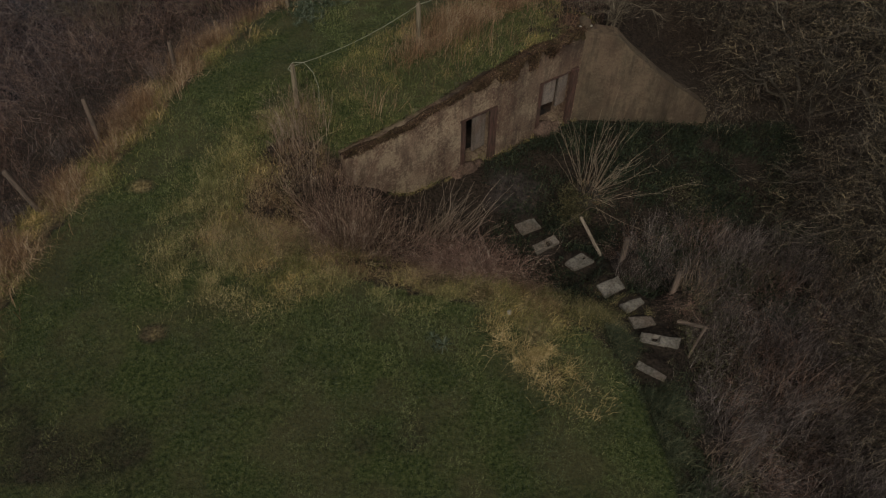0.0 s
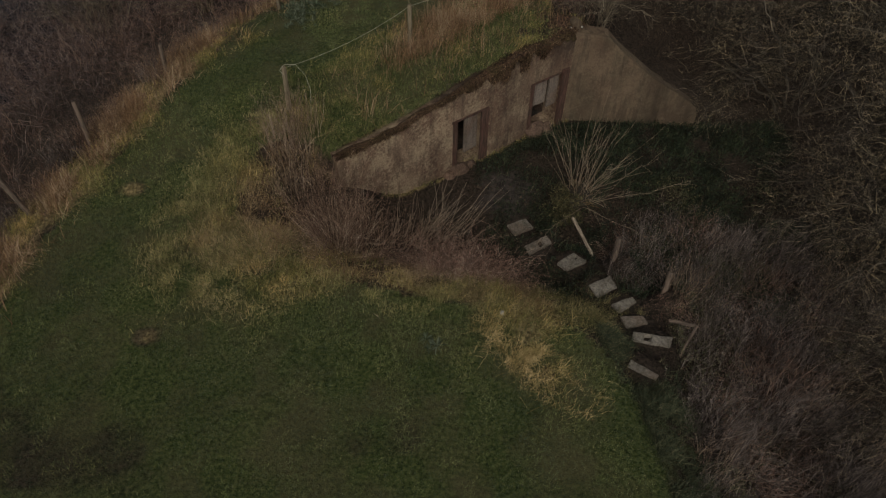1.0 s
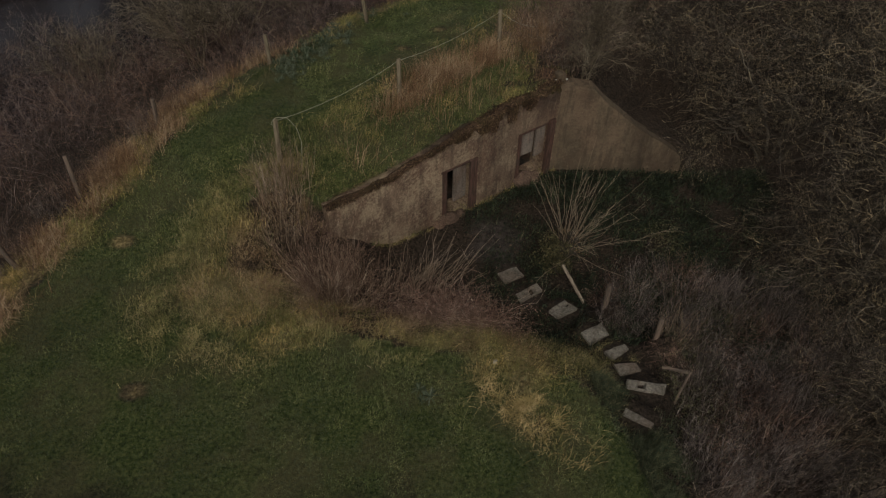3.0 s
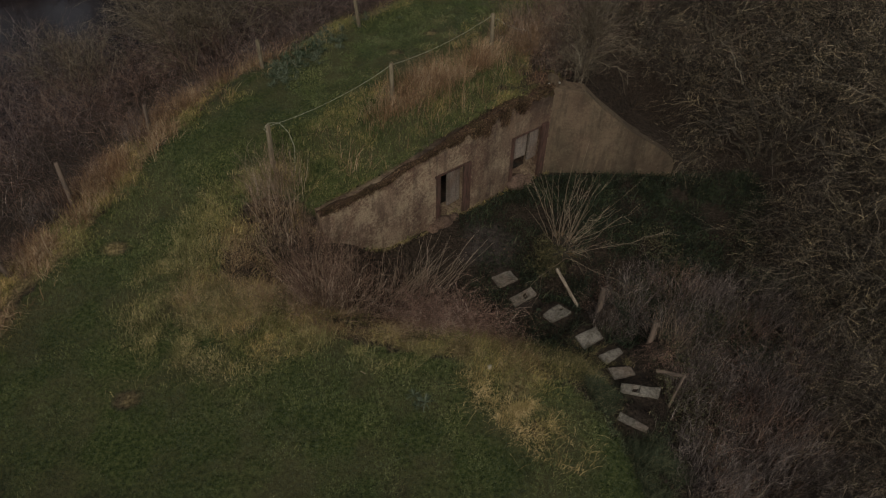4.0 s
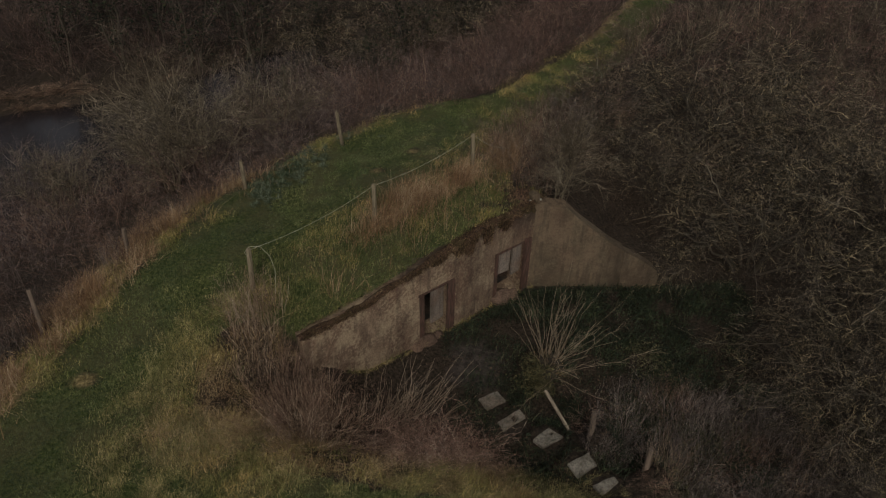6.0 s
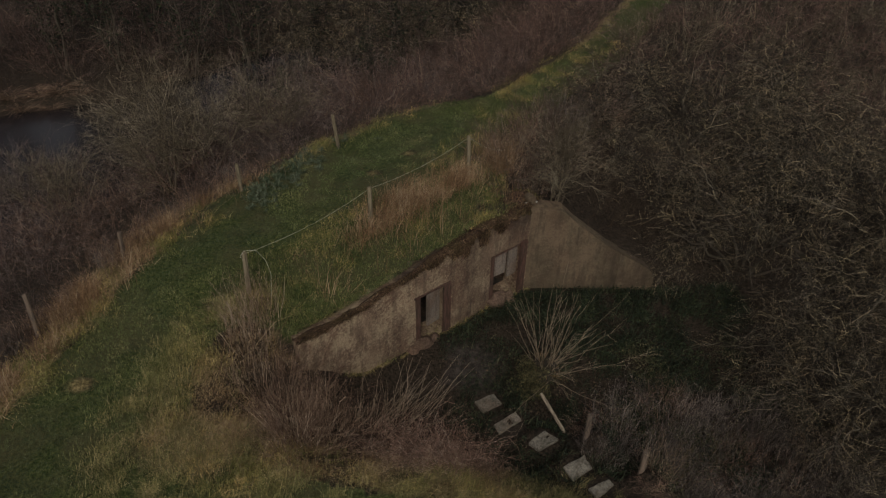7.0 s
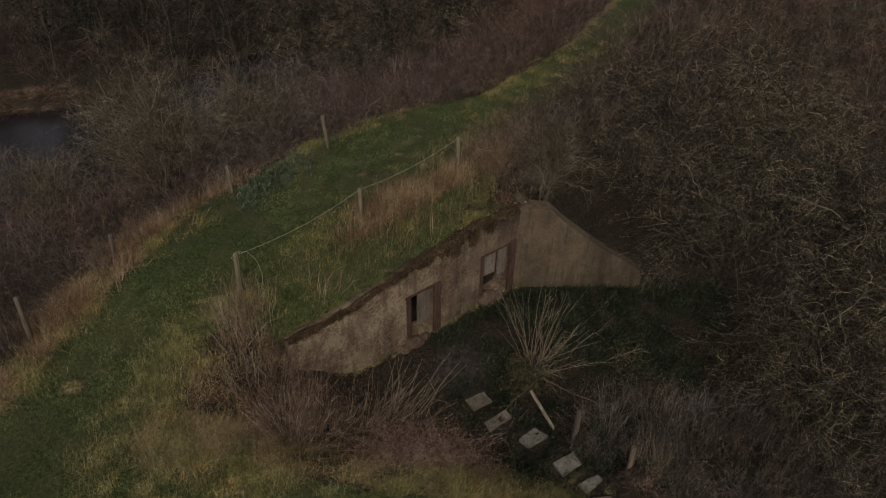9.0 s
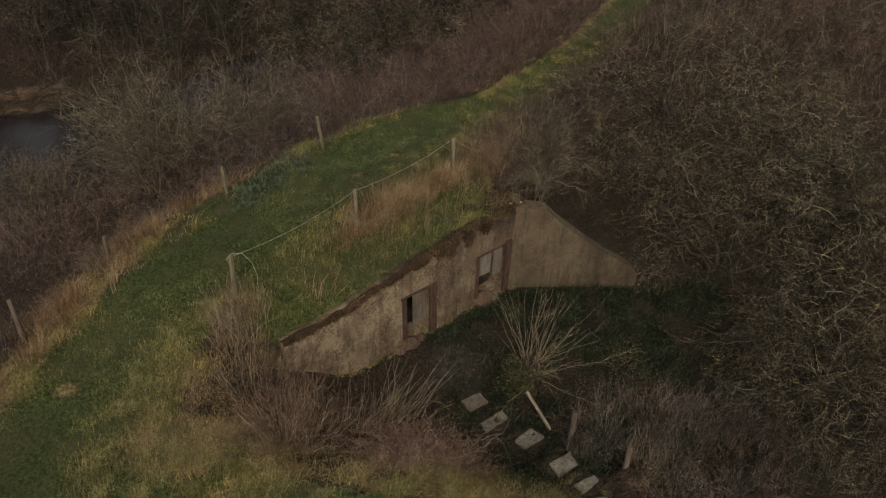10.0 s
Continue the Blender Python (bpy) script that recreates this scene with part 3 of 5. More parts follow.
def build_ground():
    xs, ys = spread(-14, 0.17, 14, 1500, 1.12), spread(2, 0.17, 30, 1500, 1.12)
    gx, gy = np.meshgrid(xs, ys, indexing="ij")
    h = ground(gx, gy)
    far = np.maximum(np.hypot(gx, gy - 15) - 60, 0)
    h = np.where(far > 0, h * np.exp(-far / 80) - 2.0 * (1 - np.exp(-far / 80)), h)
    verts = np.stack([gx, gy, h], axis=-1).reshape(-1, 3)
    i, j = np.meshgrid(np.arange(len(xs) - 1), np.arange(len(ys) - 1), indexing="ij")
    n = len(ys)
    faces = np.stack([i * n + j, (i + 1) * n + j, (i + 1) * n + j + 1, i * n + j + 1], axis=-1).reshape(-1, 4)
    # the sheet is open where the bunker's front wall stands in it
    s, o = local(verts[:, 0][faces].mean(1), verts[:, 1][faces].mean(1))
    fall = np.ptp(verts[:, 2][faces], axis=1)
    faces = faces[~((s > -0.1) & (s < 7.2) & (o > -0.36) & (o < 0.1) & (fall > 0.35))]
    me = mesh_from("ground", verts, faces, M_GROUND, True)
    lush, straw, mud = zones(verts[:, 0], verts[:, 1])
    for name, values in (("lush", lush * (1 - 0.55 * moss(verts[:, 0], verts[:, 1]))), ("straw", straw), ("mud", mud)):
        me.attributes.new(name, "FLOAT", "POINT").data.foreach_set("value", values.astype(np.float32))
    return tagged(child("ground", me), "grassy dike top with a hollow of dead leaf litter", "ground", kind="structure")


build_ground()


def build_water():
    bm = bmesh.new()
    bmesh.ops.create_grid(bm, x_segments=40, y_segments=40, size=1.0, matrix=pose(-14, 34, WATER_LEVEL, 0, 0, 40) @ Matrix.Diagonal((40, 16, 1, 1)))
    return tagged(part("water", bm, M_WATER), "dark still water of a ditch below the dike", "water", kind="structure")


build_water()


# ---- the bunker ----
THICK, FLOOR = 0.62, -2.02
DOORS = [(0.26, 1.36, -1.98, -0.22), (2.98, 3.96, -1.98, -0.32)]   # from, to, sill, lintel


def wall_pose(s, o, z):
    p = CORNER + ALONG * s + OUT * o
    return Matrix.Translation((p.x, p.y, z)) @ Matrix((( ALONG.x, OUT.x, 0), (ALONG.y, OUT.y, 0), (0, 0, -1))).to_4x4()


def build_bunker():
    bunker = tagged(new("bunker"), "half-buried concrete bunker, stained and spalled, with turf over its roof", "bunker")
    bm = bmesh.new()
    cuts = sorted({round(v, 3) for d in DOORS for v in d[:2]} | {0.0, 7.25})
    columns = []
    for a, b in zip(cuts, cuts[1:]):
        n = max(1, round((b - a) / 0.14))
        columns += [a + (b - a) * i / n for i in range(n)]
    columns.append(7.25)
    levels = [-2.5, -2.25, -1.98, -1.75, -1.52, -1.30, -1.1, -0.9, -0.7, -0.5, -0.32, -0.22]
    rows = []
    for s in columns:
        top = float(wall_top(s)) + 0.05 * noise.noise(Vector((s * 2.3, 3.1, 0)))
        zs = levels + [-0.22 + (top + 0.22) * k / 6 for k in range(1, 7)]
        col = []
        for z in zs:
            near = any(abs(s - e) < 0.01 for d in DOORS for e in d[:2])
            push = 0.0 if near else 0.025 * noise.noise(Vector((s * 1.9, z * 1.4, 8.0))) + 0.012 * noise.noise(Vector((s * 7, z * 7, 2.0)))
            if z > top - 0.2:
                push -= 0.05
            col.append(bm.verts.new(CORNER + ALONG * s + OUT * push + Vector((0, 0, z))))
        rows.append(col)
    faces = []
    for i in range(len(columns) - 1):
        mid = (columns[i] + columns[i + 1]) / 2
        for k in range(len(rows[0]) - 1):
            if k < 11:
                zm = (levels[k] + levels[k + 1]) / 2
                if any(a < mid < b and low < zm < high for a, b, low, high in DOORS):
                    continue
            faces.append(bm.faces.new((rows[i][k], rows[i][k + 1], rows[i + 1][k + 1], rows[i + 1][k])))
    made = bmesh.ops.extrude_face_region(bm, geom=faces, use_keep_orig=True)
    for v in made["geom"]:
        if isinstance(v, bmesh.types.BMVert):
            v.co -= OUT * THICK
            v.co.z -= 0.2 if v.co.z > 0.1 else 0.0
    bmesh.ops.recalc_face_normals(bm, faces=bm.faces)
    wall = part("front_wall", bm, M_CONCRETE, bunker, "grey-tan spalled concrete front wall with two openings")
    p = np.array([v.co[:] for v in wall.data.vertices])
    s, _ = local(p[:, 0], p[:, 1])
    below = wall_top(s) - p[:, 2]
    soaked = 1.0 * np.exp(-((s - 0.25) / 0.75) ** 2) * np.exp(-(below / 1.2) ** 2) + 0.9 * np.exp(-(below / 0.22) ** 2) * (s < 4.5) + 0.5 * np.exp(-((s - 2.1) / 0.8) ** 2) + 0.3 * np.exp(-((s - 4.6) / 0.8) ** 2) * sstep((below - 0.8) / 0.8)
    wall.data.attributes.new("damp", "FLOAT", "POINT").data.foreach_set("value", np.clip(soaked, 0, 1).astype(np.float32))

    # the wing, with its sloping top
    bm = bmesh.new()
    xs = [3.60, 4.0, 4.3, 4.6, 4.8, 4.97, 5.3, 5.65, 6.04, 6.4]
    profile = np.interp(xs, [3.6, 4.6, 4.97, 6.04, 6.4], [0.86, 0.74, 0.36, -0.49, -0.70])
    grid = []
    for x, top in zip(xs, profile):
        y = 15.81 - 0.08 * (x - 3.74)
        grid.append([bm.verts.new((x, y - 0.012 * noise.noise(Vector((x * 2, z, 0))) * (0 < k < 8), z)) for k, z in enumerate(-2.5 + (top + 2.5) * q / 8 for q in range(9))])
    front = [bm.faces.new((grid[i][k], grid[i][k + 1], grid[i + 1][k + 1], grid[i + 1][k])) for i in range(len(xs) - 1) for k in range(8)]
    made = bmesh.ops.extrude_face_region(bm, geom=front, use_keep_orig=True)
    for v in made["geom"]:
        if isinstance(v, bmesh.types.BMVert):
            v.co.y += 0.45
    bmesh.ops.recalc_face_normals(bm, faces=bm.faces)
    wing = part("wing_wall", bm, M_WING, bunker, "tan concrete wing wall with a sloping top")
    p = np.array([v.co[:] for v in wing.data.vertices])
    soaked = 0.7 * np.exp(-((p[:, 0] - 6.3) / 0.35) ** 2) + 0.4 * np.exp(-((p[:, 2] + 2.1) / 0.3) ** 2)
    wing.data.attributes.new("damp", "FLOAT", "POINT").data.foreach_set("value", np.clip(soaked, 0, 1).astype(np.float32))
    bm = bmesh.new()
    xs = [6.405, 6.7, 7.0, 7.25, 7.42, 7.5]
    profile = [-0.72, -0.87, -1.06, -1.22, -1.38, -1.62]
    ring = []
    for x, top in zip(xs, profile):
        y = 15.80 - 0.08 * (x - 3.74)
        ring.append([bm.verts.new((x, y, -2.5)), bm.verts.new((x, y, top)), bm.verts.new((x, y + 0.4, top - 0.03)), bm.verts.new((x, y + 0.4, -2.5))])
    for a, b in zip(ring, ring[1:]):
        for k in range(4):
            bm.faces.new((a[k], a[(k + 1) % 4], b[(k + 1) % 4], b[k]))
    bm.faces.new(ring[0]), bm.faces.new(ring[-1])
    bmesh.ops.recalc_face_normals(bm, faces=bm.faces)
    end = part("wing_end", bm, M_WING, bunker, "dark damp end block of the wing")
    end.data.attributes.new("damp", "FLOAT", "POINT").data.foreach_set("value", np.full(len(end.data.vertices), 0.45, dtype=np.float32))

    # the broken stub where the two walls meet
    bm = box(bmesh.new(), (0.24, 0.26, 0.42), pose(3.68, 15.98, 0.92, 3, -4, 20), 0.03)
    bmesh.ops.subdivide_edges(bm, edges=bm.edges[:], cuts=3, use_grid_fill=True)
    roughen(bm, 0.05, 5.0, 3.0)
    roughen(bm, 0.02, 17.0, 1.0)
    part("corner_stub", bm, M_WING, bunker, "broken concrete stub at the wall's corner")

    # the rooms behind the openings
    bm = bmesh.new()
    for s, o, z, size in ((2.4, -3.6, -1.0, (5.2, 0.2, 2.3)), (-0.1, -2.1, -1.0, (0.2, 3.2, 2.3)), (4.9, -2.1, -1.0, (0.2, 3.2, 2.3)), (2.2, -2.1, -1.0, (0.25, 2.9, 2.3))):
        box(bm, size, wall_pose(s, o, z))
    part("inner_wall", bm, M_ROOM, bunker, "inner concrete walls, the room's shade put into their near-black colour")
    part("room_floor", box(bmesh.new(), (5.2, 3.6, 0.2), wall_pose(2.4, -1.85, FLOOR - 0.11)), M_ROOM, bunker)
    part("roof_slab", box(bmesh.new(), (5.4, 3.2, 0.3), wall_pose(2.4, -2.1, 0.15)), M_CONCRETE, bunker)

    # frames, leaves and rubble of the openings
    for a, b, low, high in DOORS:
        frame_ob = tagged(new("door_frame"), "red-brown rotten timber door frame")
        frame_ob.parent = bunker
        part("lintel", box(bmesh.new(), (b - a + 0.1, 0.14, 0.06), wall_pose((a + b) / 2, -0.05, high - 0.02), 0.012), M_REDWOOD, frame_ob)
        if a > 2:
            part("jamb", box(bmesh.new(), (0.15, 0.16, high - low), wall_pose(b - 0.06, -0.06, (low + high) / 2), 0.012), M_REDWOOD, frame_ob)
            part("jamb", box(bmesh.new(), (0.24, 0.07, high - low + 0.08), wall_pose(a - 0.02, 0.015, (low + high) / 2 - 0.02), 0.012), M_REDWOOD, frame_ob)
        else:
            part("jamb", box(bmesh.new(), (0.22, 0.10, high - low + 0.28), wall_pose(a - 0.04, 0.03, (low + high) / 2 - 0.08), 0.012), M_REDWOOD, frame_ob)
            part("jamb", box(bmesh.new(), (0.11, 0.16, high - low + 0.2), wall_pose(b + 0.0, -0.045, (low + high) / 2 - 0.1), 0.012), M_REDWOOD, frame_ob)
    for s, o, z, size, turn in ((3.29, -0.16, -0.98, (0.44, 0.07, 1.26), 6), (0.93, -0.16, -0.68, (0.42, 0.06, 0.9), -4), (0.48, -0.13, -0.78, (0.36, 0.06, 1.1), 4)):
        leaf = box(bmesh.new(), size, wall_pose(s, o, z) @ pose(0, 0, 0, 0, 0, turn), 0.012)
        part("door_leaf", leaf, M_INNER, bunker, "pale weathered door leaf standing ajar")
    for n, (s, o, z, size) in enumerate(((3.78, 0.05, -1.96, 0.29), (3.42, 0.05, -2.02, 0.2), (1.12, 0.02, -1.84, 0.33), (0.72, 0.06, -1.98, 0.26), (4.1, 0.06, -2.02, 0.2))):
        bm = bmesh.new()
        bmesh.ops.create_icosphere(bm, subdivisions=3, radius=size, matrix=wall_pose(s, o, z) @ Matrix.Diagonal((1.0, 0.75, 0.8, 1)))
        roughen(bm, 0.25 * size, 1.1 / size, n)
        roughen(bm, 0.1 * size, 14.0, n)
        part("rubble", bm, M_RUBBLE, bunker, "broken lump of concrete")
    return bunker


build_bunker()


def tongue_length(a):
    """How far the brown moss hangs down the wall's face."""
    teeth = np.clip(1.6 * vnoise(a, 0 * a, 0.17, 1) + 0.15 + 0.5 * vnoise(a, 0 * a, 0.07, 2), 0, 1)
    return 0.05 + 0.03 * vnoise(a, 0 * a, 0.5, 2) + (0.07 + 0.4 * np.exp(-((a - 2.0) / 1.1) ** 2)) * teeth


def build_turf_lip():
    """The torn edge of the turf, drooping over the wall's top."""
    s_values = np.linspace(0.05, 7.3, 520)
    rng = np.random.default_rng(9)
    flat = 0 * s_values
    tongue = tongue_length(s_values)
    rows = []
    for o, up in ((-0.42, -0.12), (-0.3, -0.02), (-0.2, 0.02), (-0.1, 0.015), (-0.03, 0.0), (0.015, -0.12), (0.03, -0.35), (0.03, -0.6), (0.026, -0.85), (0.015, -1.0), (-0.03, -1.0)):
        broad = 0.3 + 0.7 * np.exp(-((s_values - 1.4) / 1.2) ** 2) + 0.25 * vnoise(s_values, flat, 0.5, 1)
        o_values = (o if o > -0.05 else o * broad) + 0.012 * vnoise(s_values, flat + 5 * up, 0.3, 3) + rng.normal(0, 0.006, len(flat))
        x = CORNER.x + ALONG.x * s_values + OUT.x * o_values
        y = CORNER.y + ALONG.y * s_values + OUT.y * o_values
        z = wall_top(s_values) + (up if o < -0.05 else up * tongue) + 0.02 * vnoise(s_values, flat + 3 * o, 0.25, 1) + rng.normal(0, 0.006, len(flat))
        rows.append(np.column_stack([x, y, z]))
    verts = np.concatenate(rows)
    n = len(s_values)
    i, j = np.meshgrid(np.arange(len(rows) - 1), np.arange(n - 1), indexing="ij")
    faces = np.stack([i * n + j, i * n + j + 1, (i + 1) * n + j + 1, (i + 1) * n + j], axis=-1).reshape(-1, 4)
    return tagged(child("turf_edge", mesh_from("turf_edge", verts, faces, M_LIP, True)), "torn brown turf edge drooping over the wall top", "turf", kind="structure")


build_turf_lip()


def build_soil_shoulder():
    """The mossy soil heaped behind the corner of the wall and its wing."""
    bm = bmesh.new()
    bmesh.ops.create_icosphere(bm, subdivisions=5, radius=1.0, matrix=pose(3.42, 16.12, 0.74, 0, 0, 25) @ Matrix.Diagonal((0.62, 0.42, 0.36, 1)))
    roughen(bm, 0.07, 2.2, 4.0)
    roughen(bm, 0.03, 7.0, 1.0)
    roughen(bm, 0.012, 22.0, 2.0)
    for face in bm.faces:
        face.smooth = True
    return tagged(part("soil_shoulder", bm, M_LIP), "mossy brown soil heaped behind the wall's corner", "soil", kind="structure")


build_soil_shoulder()


# ---- steps, posts, stakes ----
def build_step(x, y, z, turn, length, width, seed):
    bm = bmesh.new()
    box(bm, (length, width, 0.16), Matrix.Identity(4), 0.018)
    bmesh.ops.subdivide_edges(bm, edges=[e for e in bm.edges if e.calc_length() > 0.25], cuts=3, use_grid_fill=True)
    taper = (0.1, 0.12, -0.25, 0.15, 0.6, 0.35, -0.2, 0.5)[seed]
    for v in bm.verts:
        v.co.y *= 1 - taper * (v.co.x / length + 0.3)
        v.co.x += 0.2 * v.co.y * math.sin(seed * 2.3)
    if seed in (1, 2, 6):
        at = Vector((length * (0.12, 0.12, 0.3, 0, 0, 0, -0.2)[seed], 0.0, 0.08))
        face = min((f for f in bm.faces if f.normal.z > 0.9 and f.calc_area() > 0.004), key=lambda f: (f.calc_center_median() - at).length)
        bmesh.ops.inset_individual(bm, faces=[face], thickness=0.25 * math.sqrt(face.calc_area()))
        for v in face.verts:
            v.co.z -= 0.07
    roughen(bm, 0.02, 6.0, seed * 3.7)
    roughen(bm, 0.012, 17.0, seed)
    ob = part("step", bm, M_SLAB)
    ob.matrix_world = pose(x, y, z - 0.06, 2 * math.sin(seed * 5), 2 * math.cos(seed * 3), turn)
    return tagged(ob, "worn pale concrete step slab set into the bank", "step", "steps down the bank")


for n, row in enumerate(STEPS):
    build_step(*row, n)


def build_stake(name, base, top, radius, material, label, category="post", group="", square=False, buried=0.3, taper=0.9):
    """A round or squared pole from base to top, with a chamfered, weathered head."""
    base, top = Vector(base), Vector(top)
    way = (top - base).normalized()
    base = base - way * buried
    length = (top - base).length
    bm = bmesh.new()
    sides, rings = (4, 7) if square else (10, 9)
    stack = []
    for k in range(rings + 1):
        f = k / rings
        r = radius * (1 + (taper - 1) * f) * (0.78 if k == rings else 1.0)
        z = length * f if k < rings else length
        if k == rings - 1:
            z = length - 0.5 * radius
        stack.append([bm.verts.new((r * math.cos(2 * math.pi * (q + 0.5) / sides), r * math.sin(2 * math.pi * (q + 0.5) / sides), z)) for q in range(sides)])
    for a, b in zip(stack, stack[1:]):
        for q in range(sides):
            bm.faces.new((a[q], a[(q + 1) % sides], b[(q + 1) % sides], b[q]))
    bm.faces.new(stack[-1]), bm.faces.new(stack[0][::-1])
    roughen(bm, 0.09 * radius, 9.0, base.x)
    ob = part(name, bm, material)
    ob.matrix_world = Matrix.Translation(base) @ way.to_track_quat("Z", "Y").to_matrix().to_4x4()
    return tagged(ob, label, category, group)


FENCE = [((-3.47, 13.11), (-3.42, 13.20, 1.60)), ((-0.62, 15.40), (-0.61, 15.50, 1.82)), ((2.19, 17.62), (2.18, 17.78, 2.02))]
for (x, y), head in FENCE:
    build_stake("fence_post", (x, y, gz(x, y)), head, 0.062, M_POST, "weathered round wooden fence post in rough grass", "fence post", "rope fence posts")
LEAN_POSTS = [((-1.71, 20.04), (-1.80, 20.0, 1.70)), ((-4.35, 17.59), (-4.33, 17.51, 1.45)), ((-6.83, 14.74), (-6.70, 14.67, 1.25)), ((-8.24, 12.6), (-8.32, 12.86, 0.90)), ((-8.91, 10.42), (-9.20, 10.51, 0.80))]
for (x, y), head in LEAN_POSTS:
    build_stake("fence_post", (x, y, gz(x, y)), head, 0.06, M_POST if y > 17 else M_STAKE, "leaning weathered wooden post at the dike's edge", "fence post", "posts along the dike edge")


def build_rope(points, radius, label, name="rope"):
    cu = bpy.data.curves.new(name, "CURVE")
    cu.dimensions, cu.bevel_depth, cu.bevel_resolution, cu.resolution_u = "3D", radius, 2, 6
    sp = cu.splines.new("POLY")
    sp.points.add(len(points) - 1)
    for p, co in zip(sp.points, points):
        p.co = (*co, 1)
    cu.materials.append(M_ROPE)
    return tagged(new(name, cu), label, "rope")


def sagging(a, b, sag, n=24):
    a, b = Vector(a), Vector(b)
    return [a.lerp(b, k / n) - Vector((0, 0, 4 * sag * (k / n) * (1 - k / n))) for k in range(n + 1)]


heads = [Vector(h) - Vector((0, 0, 0.05)) for _, h in FENCE]
build_rope(sagging(heads[0], heads[1], 0.16) + sagging(heads[1], heads[2], 0.14)[1:], 0.0038, "thin pale rope strung slack between fence posts")
loop = [Vector(p) for p in ((-3.44, 13.10, 1.45), (-3.50, 13.08, 1.56), (-3.38, 13.12, 1.70), (-3.12, 13.08, 1.72), (-2.92, 12.98, 1.52), (-2.83, 12.88, 1.20), (-2.86, 12.86, 0.9), (-2.92, 12.86, 0.45))]
smooth_loop = [Vector([float(np.interp(k / 30, np.linspace(0, 1, len(loop)), [p[i] for p in loop])) for i in range(3)]) for k in range(31)]
build_rope(smooth_loop, 0.004, "loose rope end looped over the post head")
build_rope(sagging(heads[2], (3.3, 18.2, 1.3), 0.12), 0.004, "thin wire trailing from the fence post into shrubs")

build_stake("stake", (3.56, 10.45, -1.47), (3.19, 10.83, -0.93), 0.042, M_BLEACHED, "bleached leaning timber beside the steps", "stake", "stakes beside the steps")
build_stake("stake", (4.06, 9.88, -1.18), (4.08, 9.95, -0.68), 0.07, M_STAKE, "stout old wooden stake beside the steps", "stake", "stakes beside the steps")
build_stake("stake", (4.85, 8.68, -0.88), (4.88, 8.76, -0.42), 0.065, M_STAKE, "stout old wooden stake beside the steps", "stake", "stakes beside the steps")
build_stake("fallen_timber", (4.62, 7.66, -0.58), (5.12, 7.42, -0.46), 0.036, M_STAKE, "fallen grey timber lying by the steps", "timber", buried=0.0)
build_stake("broken_branch", (4.80, 7.08, -0.85), (5.08, 7.43, -0.42), 0.03, M_STAKE, "broken leaning branch by the steps", "branch", buried=0.1)


# ---- plants ----
def fork(rng, groups, count, length, spread_deg, droop, radius, k=4, span=(0.25, 1.0), wiggle=0.10, curl=0.22):
    """Side shoots from the given (paths, radii): each leaves its parent at an angle and bends."""
    paths, radii = groups
    n, kk, _ = paths.shape
    who = rng.integers(0, n, count)
    t = rng.uniform(*span, count) * (kk - 1)
    i = np.minimum(t.astype(int), kk - 2)
    f = (t - i)[:, None]
    a, b = paths[who, i], paths[who, i + 1]
    base = a * (1 - f) + b * f
    way = b - a
    way /= np.linalg.norm(way, axis=1, keepdims=True) + 1e-9
    side = rng.normal(size=(count, 3))
    side -= (side * way).sum(1, keepdims=True) * way
    side /= np.linalg.norm(side, axis=1, keepdims=True) + 1e-9
    ang = np.radians(rng.uniform(*spread_deg, count))[:, None]
    way = way * np.cos(ang) + side * np.sin(ang)
    size = rng.uniform(*length, count)[:, None, None]
    s = np.linspace(0, 1, k)[None, :, None]
    bend = rng.normal(size=(count, 1, 3)) * curl
    out = base[:, None, :] + way[:, None, :] * s * size + size * s * s * (bend + np.array([0, 0, droop]))
    out[:, 1:] += rng.normal(size=(count, k - 1, 3)) * wiggle * size / k
    r = radius * rng.uniform(0.7, 1.2, count)[:, None] * np.linspace(1, 0.35, k)[None, :]
    return out, r


def stems(rng, count, spot, height, lean, k=5, radius=0.02, wiggle=0.05, arch=0.0, swirl=0.8):
    ang = rng.uniform(0, 2 * np.pi, count)
    rad = spot * np.sqrt(rng.random(count))
    base = np.stack([rad * np.cos(ang), rad * np.sin(ang), np.full(count, -0.1)], axis=1)
    out_way = np.stack([np.cos(ang + rng.normal(0, swirl, count)), np.sin(ang + rng.normal(0, swirl, count)), np.zeros(count)], axis=1)
    tilt = np.radians(rng.uniform(*lean, count))[:, None]
    way = out_way * np.sin(tilt) + np.array([0, 0, 1.0]) * np.cos(tilt)
    size = rng.uniform(*height, count)[:, None, None]
    s = np.linspace(0, 1, k)[None, :, None]
    p = base[:, None, :] + way[:, None, :] * s * size + arch * size * s * s * (out_way[:, None, :] * 0.8 - np.array([0, 0, 0.6]))
    p[:, 1:] += rng.normal(size=(count, k - 1, 3)) * wiggle * size / k
    r = radius * rng.uniform(0.7, 1.3, count)[:, None] * np.linspace(1, 0.4, k)[None, :]
    return p, r


def leaf_arrays(rng, centres, size, up=0.5):
    """Small pointed leaves (four-sided) at the centres."""
    n = len(centres)
    a = rng.normal(size=(n, 3))
    a[:, 2] *= up
    a /= np.linalg.norm(a, axis=1, keepdims=True)
    b = np.cross(a, rng.normal(size=(n, 3)))
    b /= np.linalg.norm(b, axis=1, keepdims=True) + 1e-9
    s = rng.uniform(*size, n)[:, None]
    v = np.stack([centres - a * s, centres + b * s * 0.5 - a * s * 0.1, centres + a * s, centres - b * s * 0.5 - a * s * 0.1], axis=1).reshape(-1, 3)
    return v, np.arange(4 * n).reshape(-1, 4)


